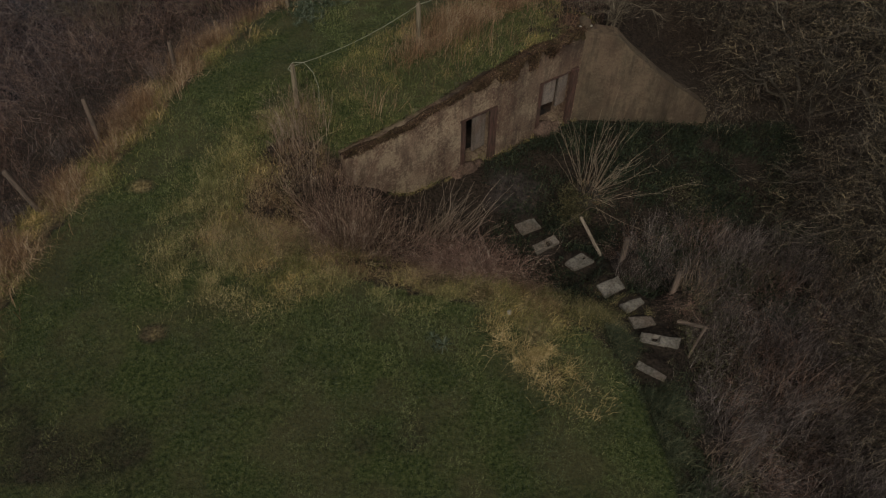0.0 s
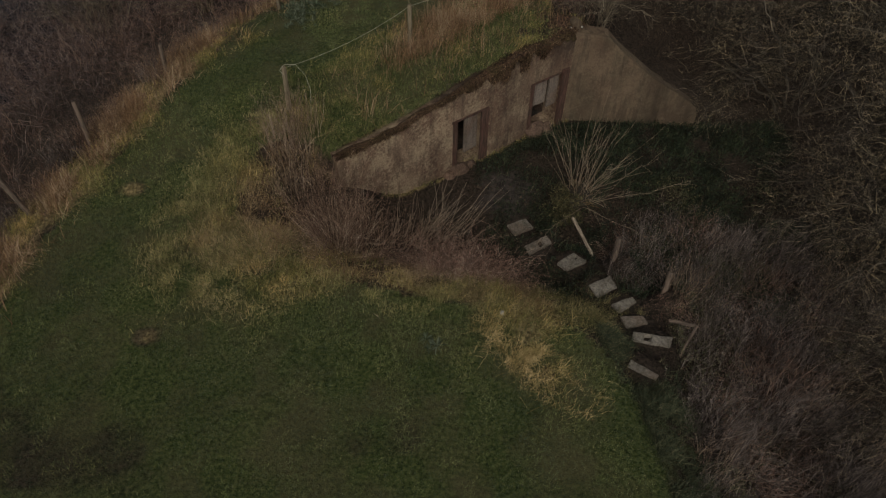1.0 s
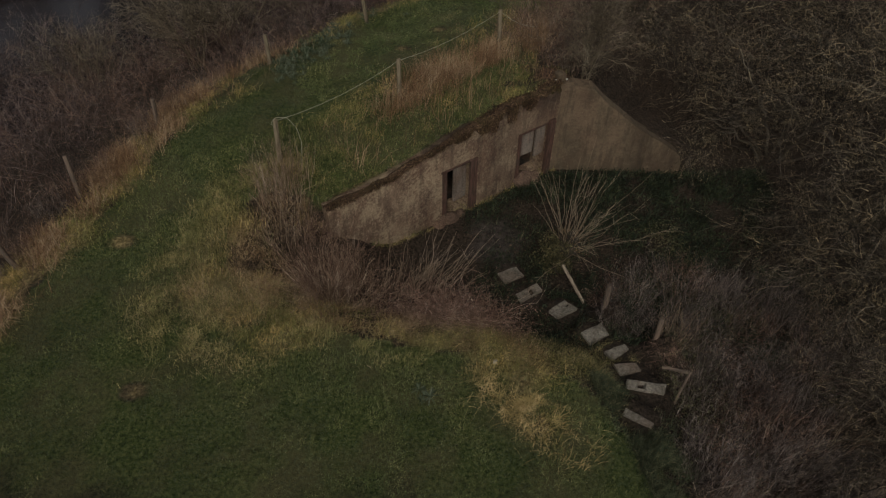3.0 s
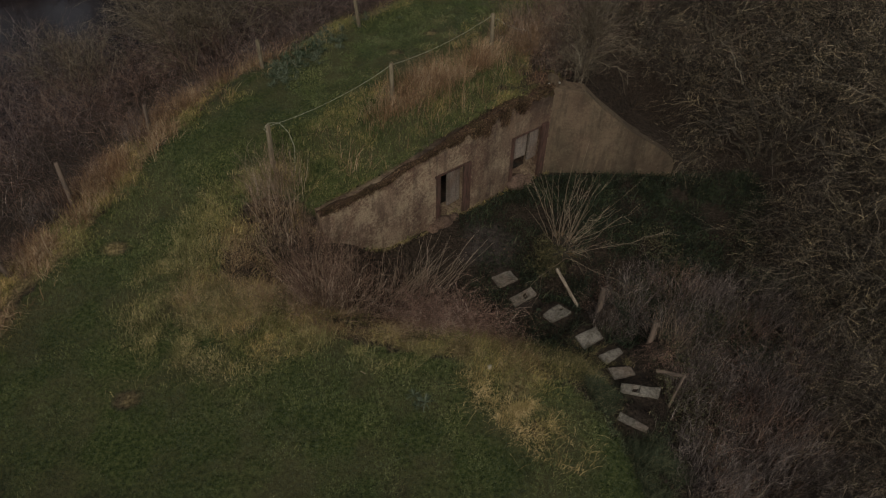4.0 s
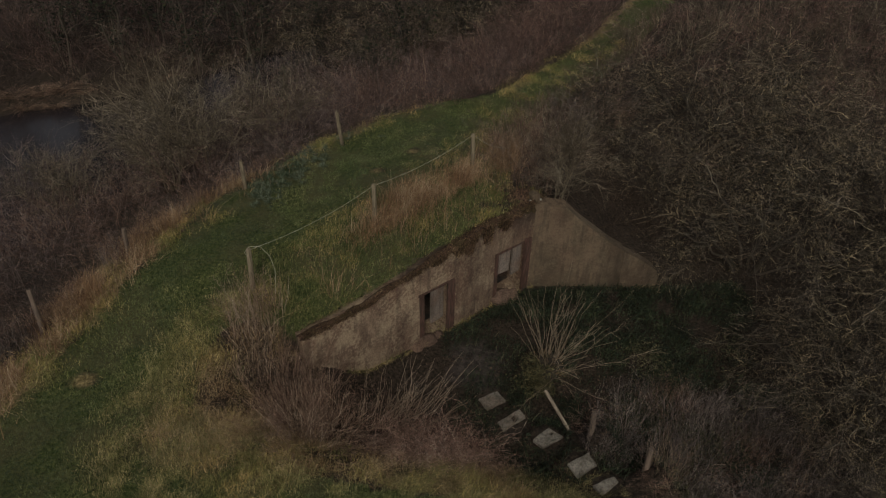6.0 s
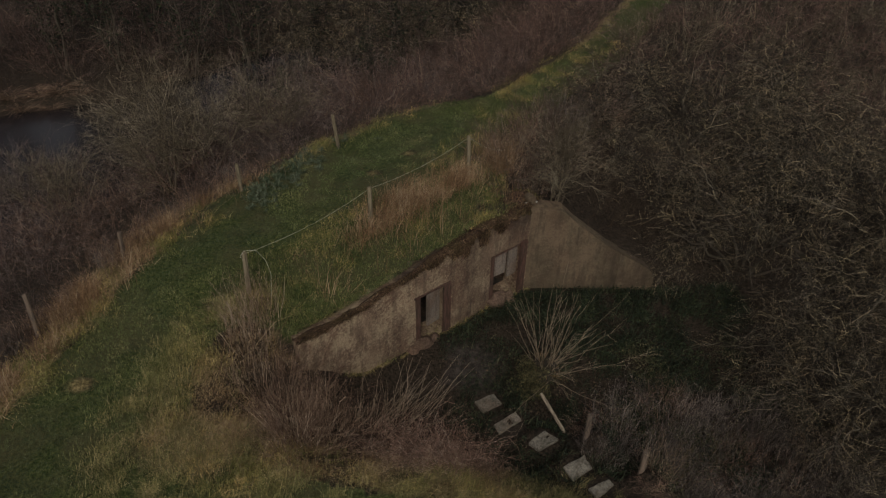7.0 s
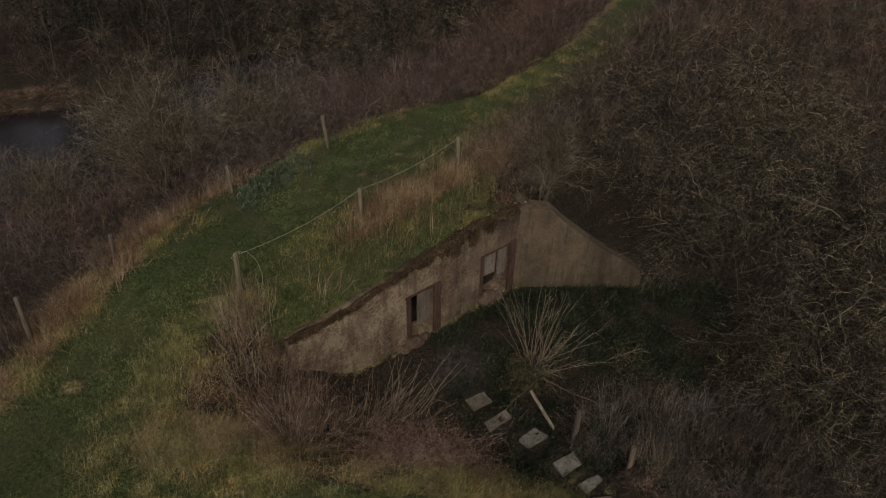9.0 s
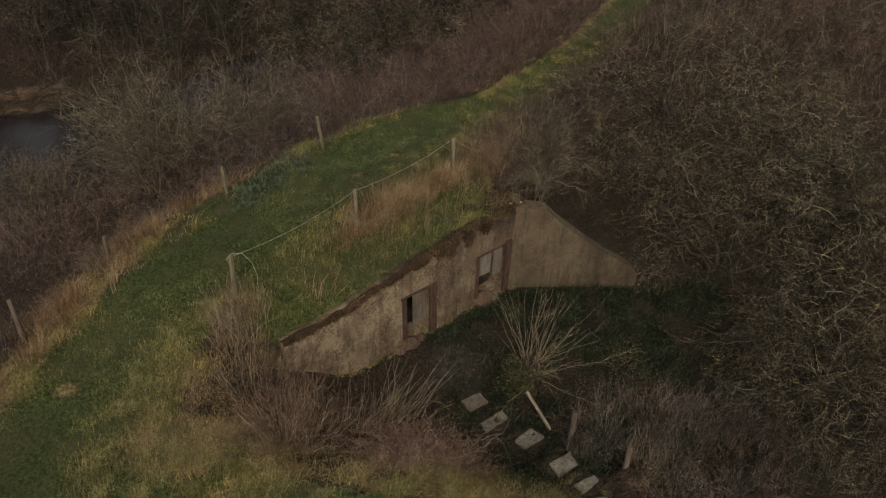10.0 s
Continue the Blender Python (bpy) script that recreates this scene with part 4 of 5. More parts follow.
def mass(name, groups, material, parent, label="", sides=3, sprigs=()):
    """Shoots too fine and many to tell apart, as one part."""
    return tagged(child(name, tubes(name, groups, material, sides, sprigs), parent, label), kind="stuff")


def each_stem(name, group, material, parent, sides=6):
    for p, r in zip(*group):
        child(name, tubes(name, [(p[None], r[None])], material, sides), parent)


def hawthorn(seed, name="thorn_tree"):
    """A bare, tangled thorn tree: leaning stems, arching boughs, and a thick net of twigs."""
    rng = np.random.default_rng(seed)
    s0 = stems(rng, 7, 0.25, (1.6, 2.6), (6, 50), 8, 0.034, 0.16, 0.25)
    s1 = fork(rng, s0, 60, (0.9, 1.9), (15, 60), -0.42, 0.0105, 8, (0.4, 1.0), 0.2, 0.3)
    s2 = fork(rng, s1, 520, (0.45, 1.2), (12, 55), -0.42, 0.0046, 6, (0.2, 1.0), 0.2, 0.32)
    s3 = fork(rng, s2, 2300, (0.16, 0.5), (15, 60), -0.2, 0.0031, 4, (0.15, 1.0), 0.2, 0.35)
    s4 = fork(rng, s3, 2400, (0.05, 0.16), (30, 85), 0.0, 0.0026, 2, (0.1, 1.0), 0.2)
    tree = tagged(new(name), "bare tangled thorn tree with arching grey-brown boughs", "tree", "thorn trees on the slope")
    each_stem("trunk", s0, M_BARK, tree)
    mass("bough_net", [s1], M_BOUGH, tree, "arching boughs, darkened for the shade inside the crown", 3, [s2])
    mass("crown", [], M_TWIG, tree, "dense net of bare lichened twigs", 3, [s3, s4])
    return tree


def thicket(seed, name, material, label, group, height=(0.7, 1.5), count=150, spot=0.55, lean=(0, 25), shoots=420, radius=0.007, arch=0.05, droop=0.02, k=5, angle=(15, 55), category="shrub", wiggle=0.12, swirl=0.8):
    """A clump of thin suckers with side shoots."""
    rng = np.random.default_rng(seed)
    s0 = stems(rng, count, spot, height, lean, k, radius, wiggle, arch, swirl)
    sprigs = []
    if shoots:
        sprigs.append(fork(rng, s0, shoots, (0.15, 0.5), angle, droop, radius * 0.7, 3, (0.25, 1.0), 0.2))
        sprigs.append(fork(rng, sprigs[0], shoots, (0.06, 0.22), angle, droop, radius * 0.5, 2, (0.2, 1.0), 0.2))
    shrub = child(name, tubes(name, [s0], material, 3, sprigs))
    return tagged(shrub, label, category, group)


def bare_tree(seed, name, label, group, height=(4.0, 5.5), trunks=4, lean=(2, 22), material=None, leaves=0):
    rng = np.random.default_rng(seed)
    s0 = stems(rng, trunks, 0.3, height, lean, 8, 0.04 if material else 0.065, 0.12, 0.05)
    s1 = fork(rng, s0, 60, (1.0, 2.0), (25, 55), 0.06, 0.015, 6, (0.2, 1.0), 0.18)
    s2 = fork(rng, s1, 420 if material else 240, (0.4, 1.0), (20, 55), 0.05, 0.0065, 4, (0.2, 1.0), 0.2)
    s3 = fork(rng, s2, 2600 if material else 1500, (0.2, 0.6), (20, 60), 0.05, 0.0045, 3, (0.2, 1.0), 0.2)
    tree = tagged(new(name), label, "tree", group)
    each_stem("trunk", s0, material or M_BARK, tree)
    mass("crown", [s1], material or M_DUSK, tree, "bare spreading twigs", 3, [s2, s3])
    if leaves:
        p = s1[0].reshape(-1, 3)
        c = p[rng.integers(0, len(p), leaves)] + rng.normal(0, 0.22, (leaves, 3))
        v, f = leaf_arrays(rng, c, (0.05, 0.11))
        tagged(child("ivy", mesh_from("ivy", v, f, M_LEAF), tree, "dark ivy grown over the branches"), kind="stuff")
    return tree


def scatter_things(kinds, spots, rng, scale=(0.8, 1.2)):
    """Puts copies of the kinds at the spots; the models themselves take the first ones."""
    for n, (x, y) in enumerate(spots):
        model = kinds[n % len(kinds)]
        s = rng.uniform(*scale)
        m = on_ground(x, y, rng.uniform(0, 360), s)
        if id(model) in used:
            copy_thing(model, m)
        else:
            used.add(id(model))
            pending.append((model, m))


pending, used = [], set()


def spots_in(rng, poly, gap, keep=lambda x, y: True):
    """Uneven spots, about gap apart, inside a polygon."""
    xs, ys = [p[0] for p in poly], [p[1] for p in poly]
    out = []
    y = min(ys)
    while y < max(ys):
        x = min(xs)
        while x < max(xs):
            px, py = x + rng.uniform(-0.4, 0.4) * gap, y + rng.uniform(-0.4, 0.4) * gap
            if bool(inside(np.array([px]), np.array([py]), poly)[0]) and keep(px, py):
                out.append((px, py))
            x += gap
        y += gap
    return out


rng = np.random.default_rng(11)

def stand(ob, x, y, turn=0.0, scale=1.0):
    ob.matrix_basis = on_ground(x, y, turn, scale)
    return ob


# thorn trees over the hollow's far side
thorns = [hawthorn(s) for s in (1, 2, 3, 4)]
spots = spots_in(rng, [(10.0, 9.8), (10.8, 7.5), (13.2, 8), (16.5, 20), (17.5, 27), (9.8, 22.8), (8.4, 20.2), (10.6, 17.2)], 2.35)
scatter_things(thorns, spots, rng, (1.05, 1.6))
scatter_things(thorns, [(8.7, 19.0), (7.8, 20.7), (7.3, 22.0), (9.3, 16.9)], rng, (0.7, 0.85))
scatter_things(thorns, [(9.0, 8.7), (9.3, 7.0), (9.5, 11.0), (9.4, 5.4), (10.3, 6.2), (10.2, 12.6)], rng, (0.65, 0.9))

# suckers beside the steps
reds = [thicket(s, "sucker_shrub", M_RUSSET, "thick clump of bare reddish-brown suckers", "red-brown shrubs by the steps", (0.6, 1.3), 90, 0.6, (0, 34), 420, 0.0042) for s in (21, 22)]
mauves = [thicket(s, "sucker_shrub", M_MAUVE, "thick clump of bare mauve-brown suckers", "mauve shrubs by the steps", (0.6, 1.25), 105, 0.55, (0, 24), 420, 0.0042, 0.04, 0.04, 5, (10, 40), "shrub", 0.1) for s in (24, 25)]
brambles = [thicket(s, "bramble", M_BRAMBLE, "arching tangle of dead brown bramble canes", "brambles in the hollow", (0.45, 1.05), 140, 0.6, (20, 80), 360, 0.0036, 0.8, -0.2, 7, (30, 85), "bramble", 0.5, 2.5) for s in (41, 42, 43)]
stalks = [thicket(s, "dead_stalk_clump", M_STALK, "upright pale stalks of last year's tall weeds", "dead weed stalks", (0.7, 1.35), 50, 0.45, (0, 18), 160, 0.0045, 0.02, 0.05, 5, (15, 45), "dead stalks", 0.08) for s in (51, 52)]
fans = [thicket(s, "fan_shrub", M_FAN, "bare shrub whose brown canes fan out from one root", "fan shrubs in the hollow", (0.9, 1.7), 70, 0.2, (2, 55), 420, 0.0040, 0.08, 0.03, 6, (10, 35), "shrub", 0.1) for s in (61, 62, 63)]


def pole_clump(seed):
    """A handful of long pale dead stems leaning out of one root."""
    clump = tagged(new("dead_stem_clump"), "long pale dead stems leaning out of one root", "dead stems", "dead stems in the hollow")
    paths, radii = stems(np.random.default_rng(seed), 26, 0.42, (0.9, 1.7), (2, 34), 5, 0.0052, 0.09, 0.05)
    paths[:, :, 0] += 0.45 * np.maximum(paths[:, :, 2], 0)
    each_stem("stem", (paths, radii), M_POLE, clump, 4)
    return clump


poles = [pole_clump(s) for s in (64, 65)]
near_side = [(4.05, 3.0), (8.2, 3.0), (9.6, 9.3), (8.4, 10.6), (5.4, 11.3), (4.3, 10.9), (4.7, 9.4), (5.3, 8.2), (5.3, 7.0), (4.5, 5.9)]
spots = spots_in(rng, near_side, 0.72)
scatter_things([mauves[0], mauves[1], mauves[0], brambles[0], mauves[1], reds[1], mauves[0], stalks[0], mauves[1], brambles[1], mauves[0]], spots, rng, (0.7, 1.05))

# the hollow before the wall
for kinds, places, size in ((fans, [(-2.0, 9.35), (-2.3, 9.7), (-1.7, 9.6), (-2.5, 10.3), (-1.5, 10.2)], (0.95, 1.2)),
                            (brambles, [(0.2, 9.2), (0.8, 9.1), (1.25, 9.4), (0.6, 9.7), (1.0, 9.9), (-0.3, 9.2), (0.1, 10.0), (0.8, 10.4), (0.5, 9.4), (-0.1, 10.5), (0.4, 8.8), (-0.2, 9.7), (0.9, 9.5), (0.0, 8.5), (0.5, 8.45), (1.0, 8.5), (1.4, 8.8), (0.3, 8.7)], (0.75, 1.05)),
                            (stalks, [(-3.3, 11.7), (-3.3, 11.1), (-3.5, 12.2), (-3.1, 12.3)], (0.8, 1.05)),
                            (reds, [(-3.0, 11.0), (-2.8, 10.4), (-2.1, 11.25), (-2.5, 11.6)], (0.5, 0.75)),
                            (fans, [(-2.35, 10.95), (-1.9, 10.9), (-2.75, 11.5), (-1.5, 10.75)], (0.6, 0.8)),
                            (fans, [(3.5, 18.2), (4.3, 18.4), (3.9, 19.2), (5.0, 18.9), (3.1, 18.9)], (0.8, 1.0)),
                            (reds, [(-2.8, 9.9), (-2.5, 9.2), (-0.9, 8.9), (1.9, 8.7)], (0.45, 0.6))):
    scatter_things(kinds, places, rng, size)

for n, (x, y) in enumerate(((-0.6, 11.2), (-0.2, 11.0), (0.2, 11.2), (-0.5, 10.7), (-0.9, 10.9))):
    m = on_ground(x, y, rng.uniform(-25, 25), rng.uniform(0.85, 1.1))
    if n < 2:
        poles[n].matrix_basis = m
    else:
        copy_thing(poles[n % 2], m)
scatter_things([mauves[0], brambles[2], mauves[1]], [(4.1, 9.5), (4.95, 8.3), (4.45, 9.2), (5.35, 7.9), (4.3, 10.4), (5.2, 6.6)], rng, (0.4, 0.55))

purples = [thicket(s, "slope_shrub", M_PURPLE, "bare purple-brown shrub on the dike slope", "shrubs on the outer slope", (0.6, 1.5), 54, 0.75, (5, 66), 300, 0.0046, 0.2, 0.0, 4, (20, 70), "shrub", 0.25) for s in (31, 32, 33)]
browns = [thicket(s, "slope_shrub", M_RUSSET, "bare russet shrub on the dike slope", "shrubs on the outer slope", (0.6, 1.4), 54, 0.75, (5, 66), 300, 0.0046, 0.2, 0.0, 4, (20, 70), "shrub", 0.25) for s in (34, 35)]

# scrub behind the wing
# This undergrowth's dark brown stands in for the deep shade behind the wing.
shade_shrubs = [thicket(s, "undergrowth_shrub", M_DEADLEAF, "low undergrowth behind the wing wall, deep shade put into its dark brown", "undergrowth behind the wing", (0.6, 1.3), 60, 0.75, (5, 66), 330, 0.0044, 0.2, 0.0, 4, (20, 70), "shrub", 0.25) for s in (36, 37)]
spots = [(3.4, 18.2), (4.2, 17.5), (4.9, 18.4), (4.0, 19.4), (5.2, 19.6), (4.6, 20.6), (5.9, 21.2), (6.9, 22.9), (7.6, 22.2)]
scatter_things([purples[0], reds[1], mauves[0], browns[0], purples[2], reds[0], mauves[1]], spots, rng, (0.95, 1.3))
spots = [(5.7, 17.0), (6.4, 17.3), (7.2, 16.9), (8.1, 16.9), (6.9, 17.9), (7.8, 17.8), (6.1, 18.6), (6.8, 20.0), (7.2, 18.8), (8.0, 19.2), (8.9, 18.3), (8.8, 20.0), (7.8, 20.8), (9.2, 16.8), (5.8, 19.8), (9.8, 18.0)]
scatter_things(shade_shrubs, spots, rng, (0.7, 1.1))

# brush down the outer slope
spots = spots_in(rng, [(-10.4, 6.5), (-10.0, 11.5), (-8.6, 14.5), (-6.6, 17.8), (-4.0, 21.2), (-0.6, 23.6), (3.4, 25.2), (7.0, 29.0), (7, 34), (-2, 31), (-8, 27.5), (-13, 24.5), (-19, 22), (-17, 8)], 1.55)
scatter_things([purples[0], browns[0], purples[1], purples[2], browns[1]], spots, rng, (0.9, 1.5))
spots = spots_in(rng, [(-24, 15), (-12.5, 19), (-9.5, 23.5), (-12.5, 25.8), (-17, 24.8), (-24, 22)], 1.35)
scatter_things([purples[0], purples[1], browns[0], purples[2]], spots, rng, (1.3, 2.0))

# far brush, beyond the path's end and over the water
far_reds = [thicket(s, "far_shrub", M_RED, "bare reddish shrub along the far path", "far red shrubs", (0.6, 1.3), 34, 0.75, (2, 62), 200, 0.0058, 0.14, 0.02, 4, (20, 65), "shrub", 0.2) for s in (71, 72)]
far_purples = [thicket(s, "far_shrub", M_DUSK, "bare dark brown shrub on the far bank", "far brown shrubs", (0.6, 1.3), 34, 0.75, (2, 62), 200, 0.0058, 0.14, 0.02, 4, (20, 65), "shrub", 0.2) for s in (73, 74)]
far_tans = [thicket(s, "far_shrub", M_ASH, "bare tan shrub along the far path", "far tan shrubs", (0.7, 1.4), 34, 0.75, (2, 62), 220, 0.0058, 0.14, 0.02, 4, (20, 65), "shrub", 0.2) for s in (75, 76)]
spots = spots_in(rng, [(8.6, 24.8), (10.6, 27.4), (12.5, 30.6), (15.2, 35.0), (19, 42), (22, 48), (34, 46), (30, 31), (20, 23), (15, 22.5)], 2.0)
scatter_things([far_reds[0], far_tans[0], far_reds[1], far_tans[1], far_purples[0]], spots, rng, (1.4, 2.2))
spots = spots_in(rng, [(4, 31), (8.2, 30.2), (9.8, 32.6), (12.2, 36.4), (16, 43.4), (20, 52), (2, 52), (-2, 38)], 2.4)
scatter_things(far_reds, spots, rng, (1.3, 2.2))
spots = spots_in(rng, [(-5, 30), (0, 25.6), (3, 25.2), (5.4, 27.0), (8.0, 30.2), (10, 33.6), (12.6, 37.6), (8, 40), (-1, 36)], 1.5)
scatter_things([far_reds[0], far_reds[1], far_purples[0], far_reds[1]], spots, rng, (1.2, 1.9))
spots = spots_in(rng, [(-26, 27), (-17.5, 32.5), (-13, 34), (-8.0, 39), (-4.5, 46), (-2, 50), (-26, 50)], 2.6)
scatter_things(far_purples + far_reds[:1], spots, rng, (1.4, 2.4))

spots = spots_in(rng, [(-10.5, 25.5), (-7, 24.5), (-2, 28), (3, 31), (2, 38), (-3.5, 40), (-6.5, 33.5), (-9.0, 29)], 1.5)
scatter_things([purples[0], purples[1], purples[2], browns[0]], spots, rng, (1.3, 2.0))
spots = spots_in(rng, [(-26, 26.0), (-17, 31.4), (-13, 32.0), (-6, 34.8), (0, 39), (-2, 43), (-9, 40), (-14, 37), (-20, 34.5), (-28, 30)], 1.7)
scatter_things([far_purples[0], far_purples[1], far_reds[0]], spots, rng, (0.9, 1.4))

tussocks = [thicket(s, "grass_tussock", M_FAN, "drooping tussock of dead tan grass at the water's edge", "tussocks on the far bank", (0.5, 0.95), 260, 0.4, (5, 60), 0, 0.006, 0.9, 0.0, 6, (20, 60), "grass tussock", 0.12) for s in (77, 78)]
scatter_things(tussocks, [(-17.0, 31.0), (-16.4, 31.6), (-15.8, 31.2), (-15.6, 32.0), (-14.7, 32.0), (-16.6, 30.6), (-17.6, 31.4), (-11.3, 33.4), (-11.6, 34.0), (-13.3, 32.1)], rng, (0.6, 0.9))


def along_line(pts, start, stop, step, offset, rng):
    """Spots along a polyline between two heights of y, moved to its left by about offset."""
    out = []
    for (ax, ay), (bx, by) in zip(pts, pts[1:]):
        length = math.hypot(bx - ax, by - ay)
        for k in range(int(length / step)):
            f = (k + rng.uniform(0, 1)) * step / length
            x, y = ax + (bx - ax) * f, ay + (by - ay) * f
            if start < y < stop:
                side = offset + rng.uniform(-0.35, 0.35)
                out.append((x - (by - ay) / length * side, y + (bx - ax) / length * side))
    return out


scatter_things([far_reds[0], far_reds[1], far_purples[0]], along_line(LEFT, 20.8, 34, 0.7, 0.7, rng), rng, (0.5, 0.9))
scatter_things([far_reds[1], far_purples[1], far_reds[0]], along_line(RIGHT, 19.0, 33, 0.6, -0.1, rng), rng, (0.5, 0.95))
scatter_things([reds[0], mauves[1]], along_line(LEFT, 6, 20, 0.9, 1.5, rng), rng, (0.4, 0.65))
scatter_things([purples[0], browns[0], purples[2], browns[1]], along_line(LEFT, 15.5, 30, 0.55, 0.75, rng), rng, (0.4, 0.7))

for model, m in pending:
    model.matrix_basis = m

# trees by the water
pale = [bare_tree(s, "waterside_tree", "bare pale-twigged tree spreading from the slope by the water", "waterside trees", (2.2, 3.4), 7, (5, 38), M_ASH) for s in (81, 82)]
dark = [bare_tree(s, "ivy_tree", "dark tree wound with ivy beyond the far path", "far ivy trees", (4.5, 6.5), 3, (2, 16), None, 900) for s in (83, 84)]
stand(pale[0], -6.4, 21.8, 40, 1.15)
stand(pale[1], -8.6, 23.6, 130, 0.9)
for x, y, turn, size in ((-4.2, 24.2, 70, 0.7), (-12.0, 21.5, 210, 0.7), (-7.4, 20.4, 300, 0.8)):
    copy_thing(pale[0], on_ground(x, y, turn, size))
copy_thing(pale[1], on_ground(0.7, 36.3, 20, 1.1))
for n, (x, y, size) in enumerate(((-2.6, 35.6, 1.2), (-0.9, 37.6, 1.4), (2.7, 36.6, 1.4), (3.8, 38.6, 1.5), (-4.6, 37.0, 1.2), (5.6, 41.0, 1.5), (-2.2, 39.6, 1.4))):
    copy_thing(thorns[n % 4], on_ground(x, y, 61 * n, size))
young = bare_tree(88, "young_tree", "slim young bare tree behind the wing wall", "", (2.4, 3.0), 2, (2, 22), M_ASH)
stand(young, 4.52, 16.5, 20, 0.8)
stand(dark[0], 1.0, 34.5, 0, 1.0)
stand(dark[1], 3.6, 36.5, 90, 1.1)
for n, (x, y, size) in enumerate(((-0.5, 30.5, 0.6), (-0.5, 38.5, 1.0), (6.5, 40.0, 1.1), (-7.5, 42.0, 1.2), (-5.2, 29.0, 0.5), (-17, 38, 1.0), (11, 44, 1.1), (-13.2, 33.6, 0.9), (-10.2, 34.6, 0.95), (-7.2, 36.2, 1.0), (-4.0, 37.6, 0.9), (-16.2, 34.0, 0.9), (-19.5, 33.5, 0.9), (-12.0, 37.0, 1.1), (-8.8, 38.5, 1.1), (-15.0, 36.6, 1.1))):
    copy_thing(dark[n % 2], on_ground(x, y, 77 * n, size))


# ---- the pollard willow by the steps ----
def build_willow():
    rng = np.random.default_rng(5)
    tree = tagged(new("pollard_willow"), "pollarded willow stump with upright bare rods and ivy", "tree")
    bm = bmesh.new()
    rings = []
    for k, (z, r) in enumerate(((-0.2, 0.24), (0.08, 0.20), (0.28, 0.18), (0.45, 0.22), (0.6, 0.32), (0.75, 0.36), (0.88, 0.27), (0.95, 0.10))):
        rings.append([bm.verts.new((r * math.cos(a) + 0.12 * z, r * math.sin(a) + 0.16 * z, z)) for a in (2 * math.pi * q / 14 for q in range(14))])
    for a, b in zip(rings, rings[1:]):
        for q in range(14):
            bm.faces.new((a[q], a[(q + 1) % 14], b[(q + 1) % 14], b[q]))
    bm.faces.new(rings[-1])
    bmesh.ops.subdivide_edges(bm, edges=bm.edges[:], cuts=1, use_grid_fill=True)
    roughen(bm, 0.07, 5.0)
    roughen(bm, 0.025, 16.0)
    part("trunk", bm, M_BARK, tree, "knobbly grey-brown willow trunk")
    n = 36
    rods = stems(rng, n, 0.22, (1.5, 2.6), (2, 40), 7, 0.0068, 0.07, 0.06, 0.6)
    rods[0][:, :, 2] += 0.85
    rods[0][:, :, 0] += 0.14
    rods[0][:, :, 1] += 0.2
    each_stem("rod", rods, M_ROD, tree, 4)
    low = stems(rng, 12, 0.2, (1.2, 2.5), (48, 80), 7, 0.0078, 0.14, 0.14)
    low[0][3:, :, 0] = np.abs(low[0][3:, :, 0])
    low[0][:, :, 2] += 0.75
    low[0][:, :, 0] += 0.16
    each_stem("rod", low, M_ROD, tree, 4)
    mass("twig_mass", [fork(rng, rods, 50, (0.2, 0.5), (8, 25), 0.05, 0.006, 3, (0.3, 1), 0.08), fork(rng, low, 160, (0.15, 0.45), (15, 60), 0.0, 0.005, 3, (0.2, 1), 0.15)], M_ROD, tree)
    c = np.column_stack([rng.normal(-0.1, 0.21, 11000), rng.normal(0.0, 0.19, 11000), rng.uniform(0.05, 1.0, 11000)])
    c = c[vnoise(c[:, 0] + 0.7 * c[:, 2], c[:, 1] - 0.6 * c[:, 2], 0.16, 1) > -0.1 + 0.5 * (c[:, 0] > 0.1)]
    c[:, :2] *= (0.6 + 0.6 * np.sin(np.clip(c[:, 2:3], 0, 1) * 2.6))
    v, f = leaf_arrays(rng, c, (0.013, 0.03))
    sprouts = stems(rng, 90, 0.24, (0.15, 0.5), (0, 65), 4, 0.0045, 0.15, 0.1)
    sprouts[0][:, :, 2] += 0.82
    sprouts[0][:, :, 0] += 0.14
    sprouts[0][:, :, 1] += 0.12
    mass("sprout_mass", [sprouts], M_SPROUT, tree, "short orange-brown shoots on the trunk's head")
    tagged(child("ivy", mesh_from("ivy", v, f, M_KNOB), tree, "faded olive ivy round the trunk"), kind="stuff")
    tree.matrix_basis = pose(3.38, 11.75, -2.0)
    return tree


build_willow()


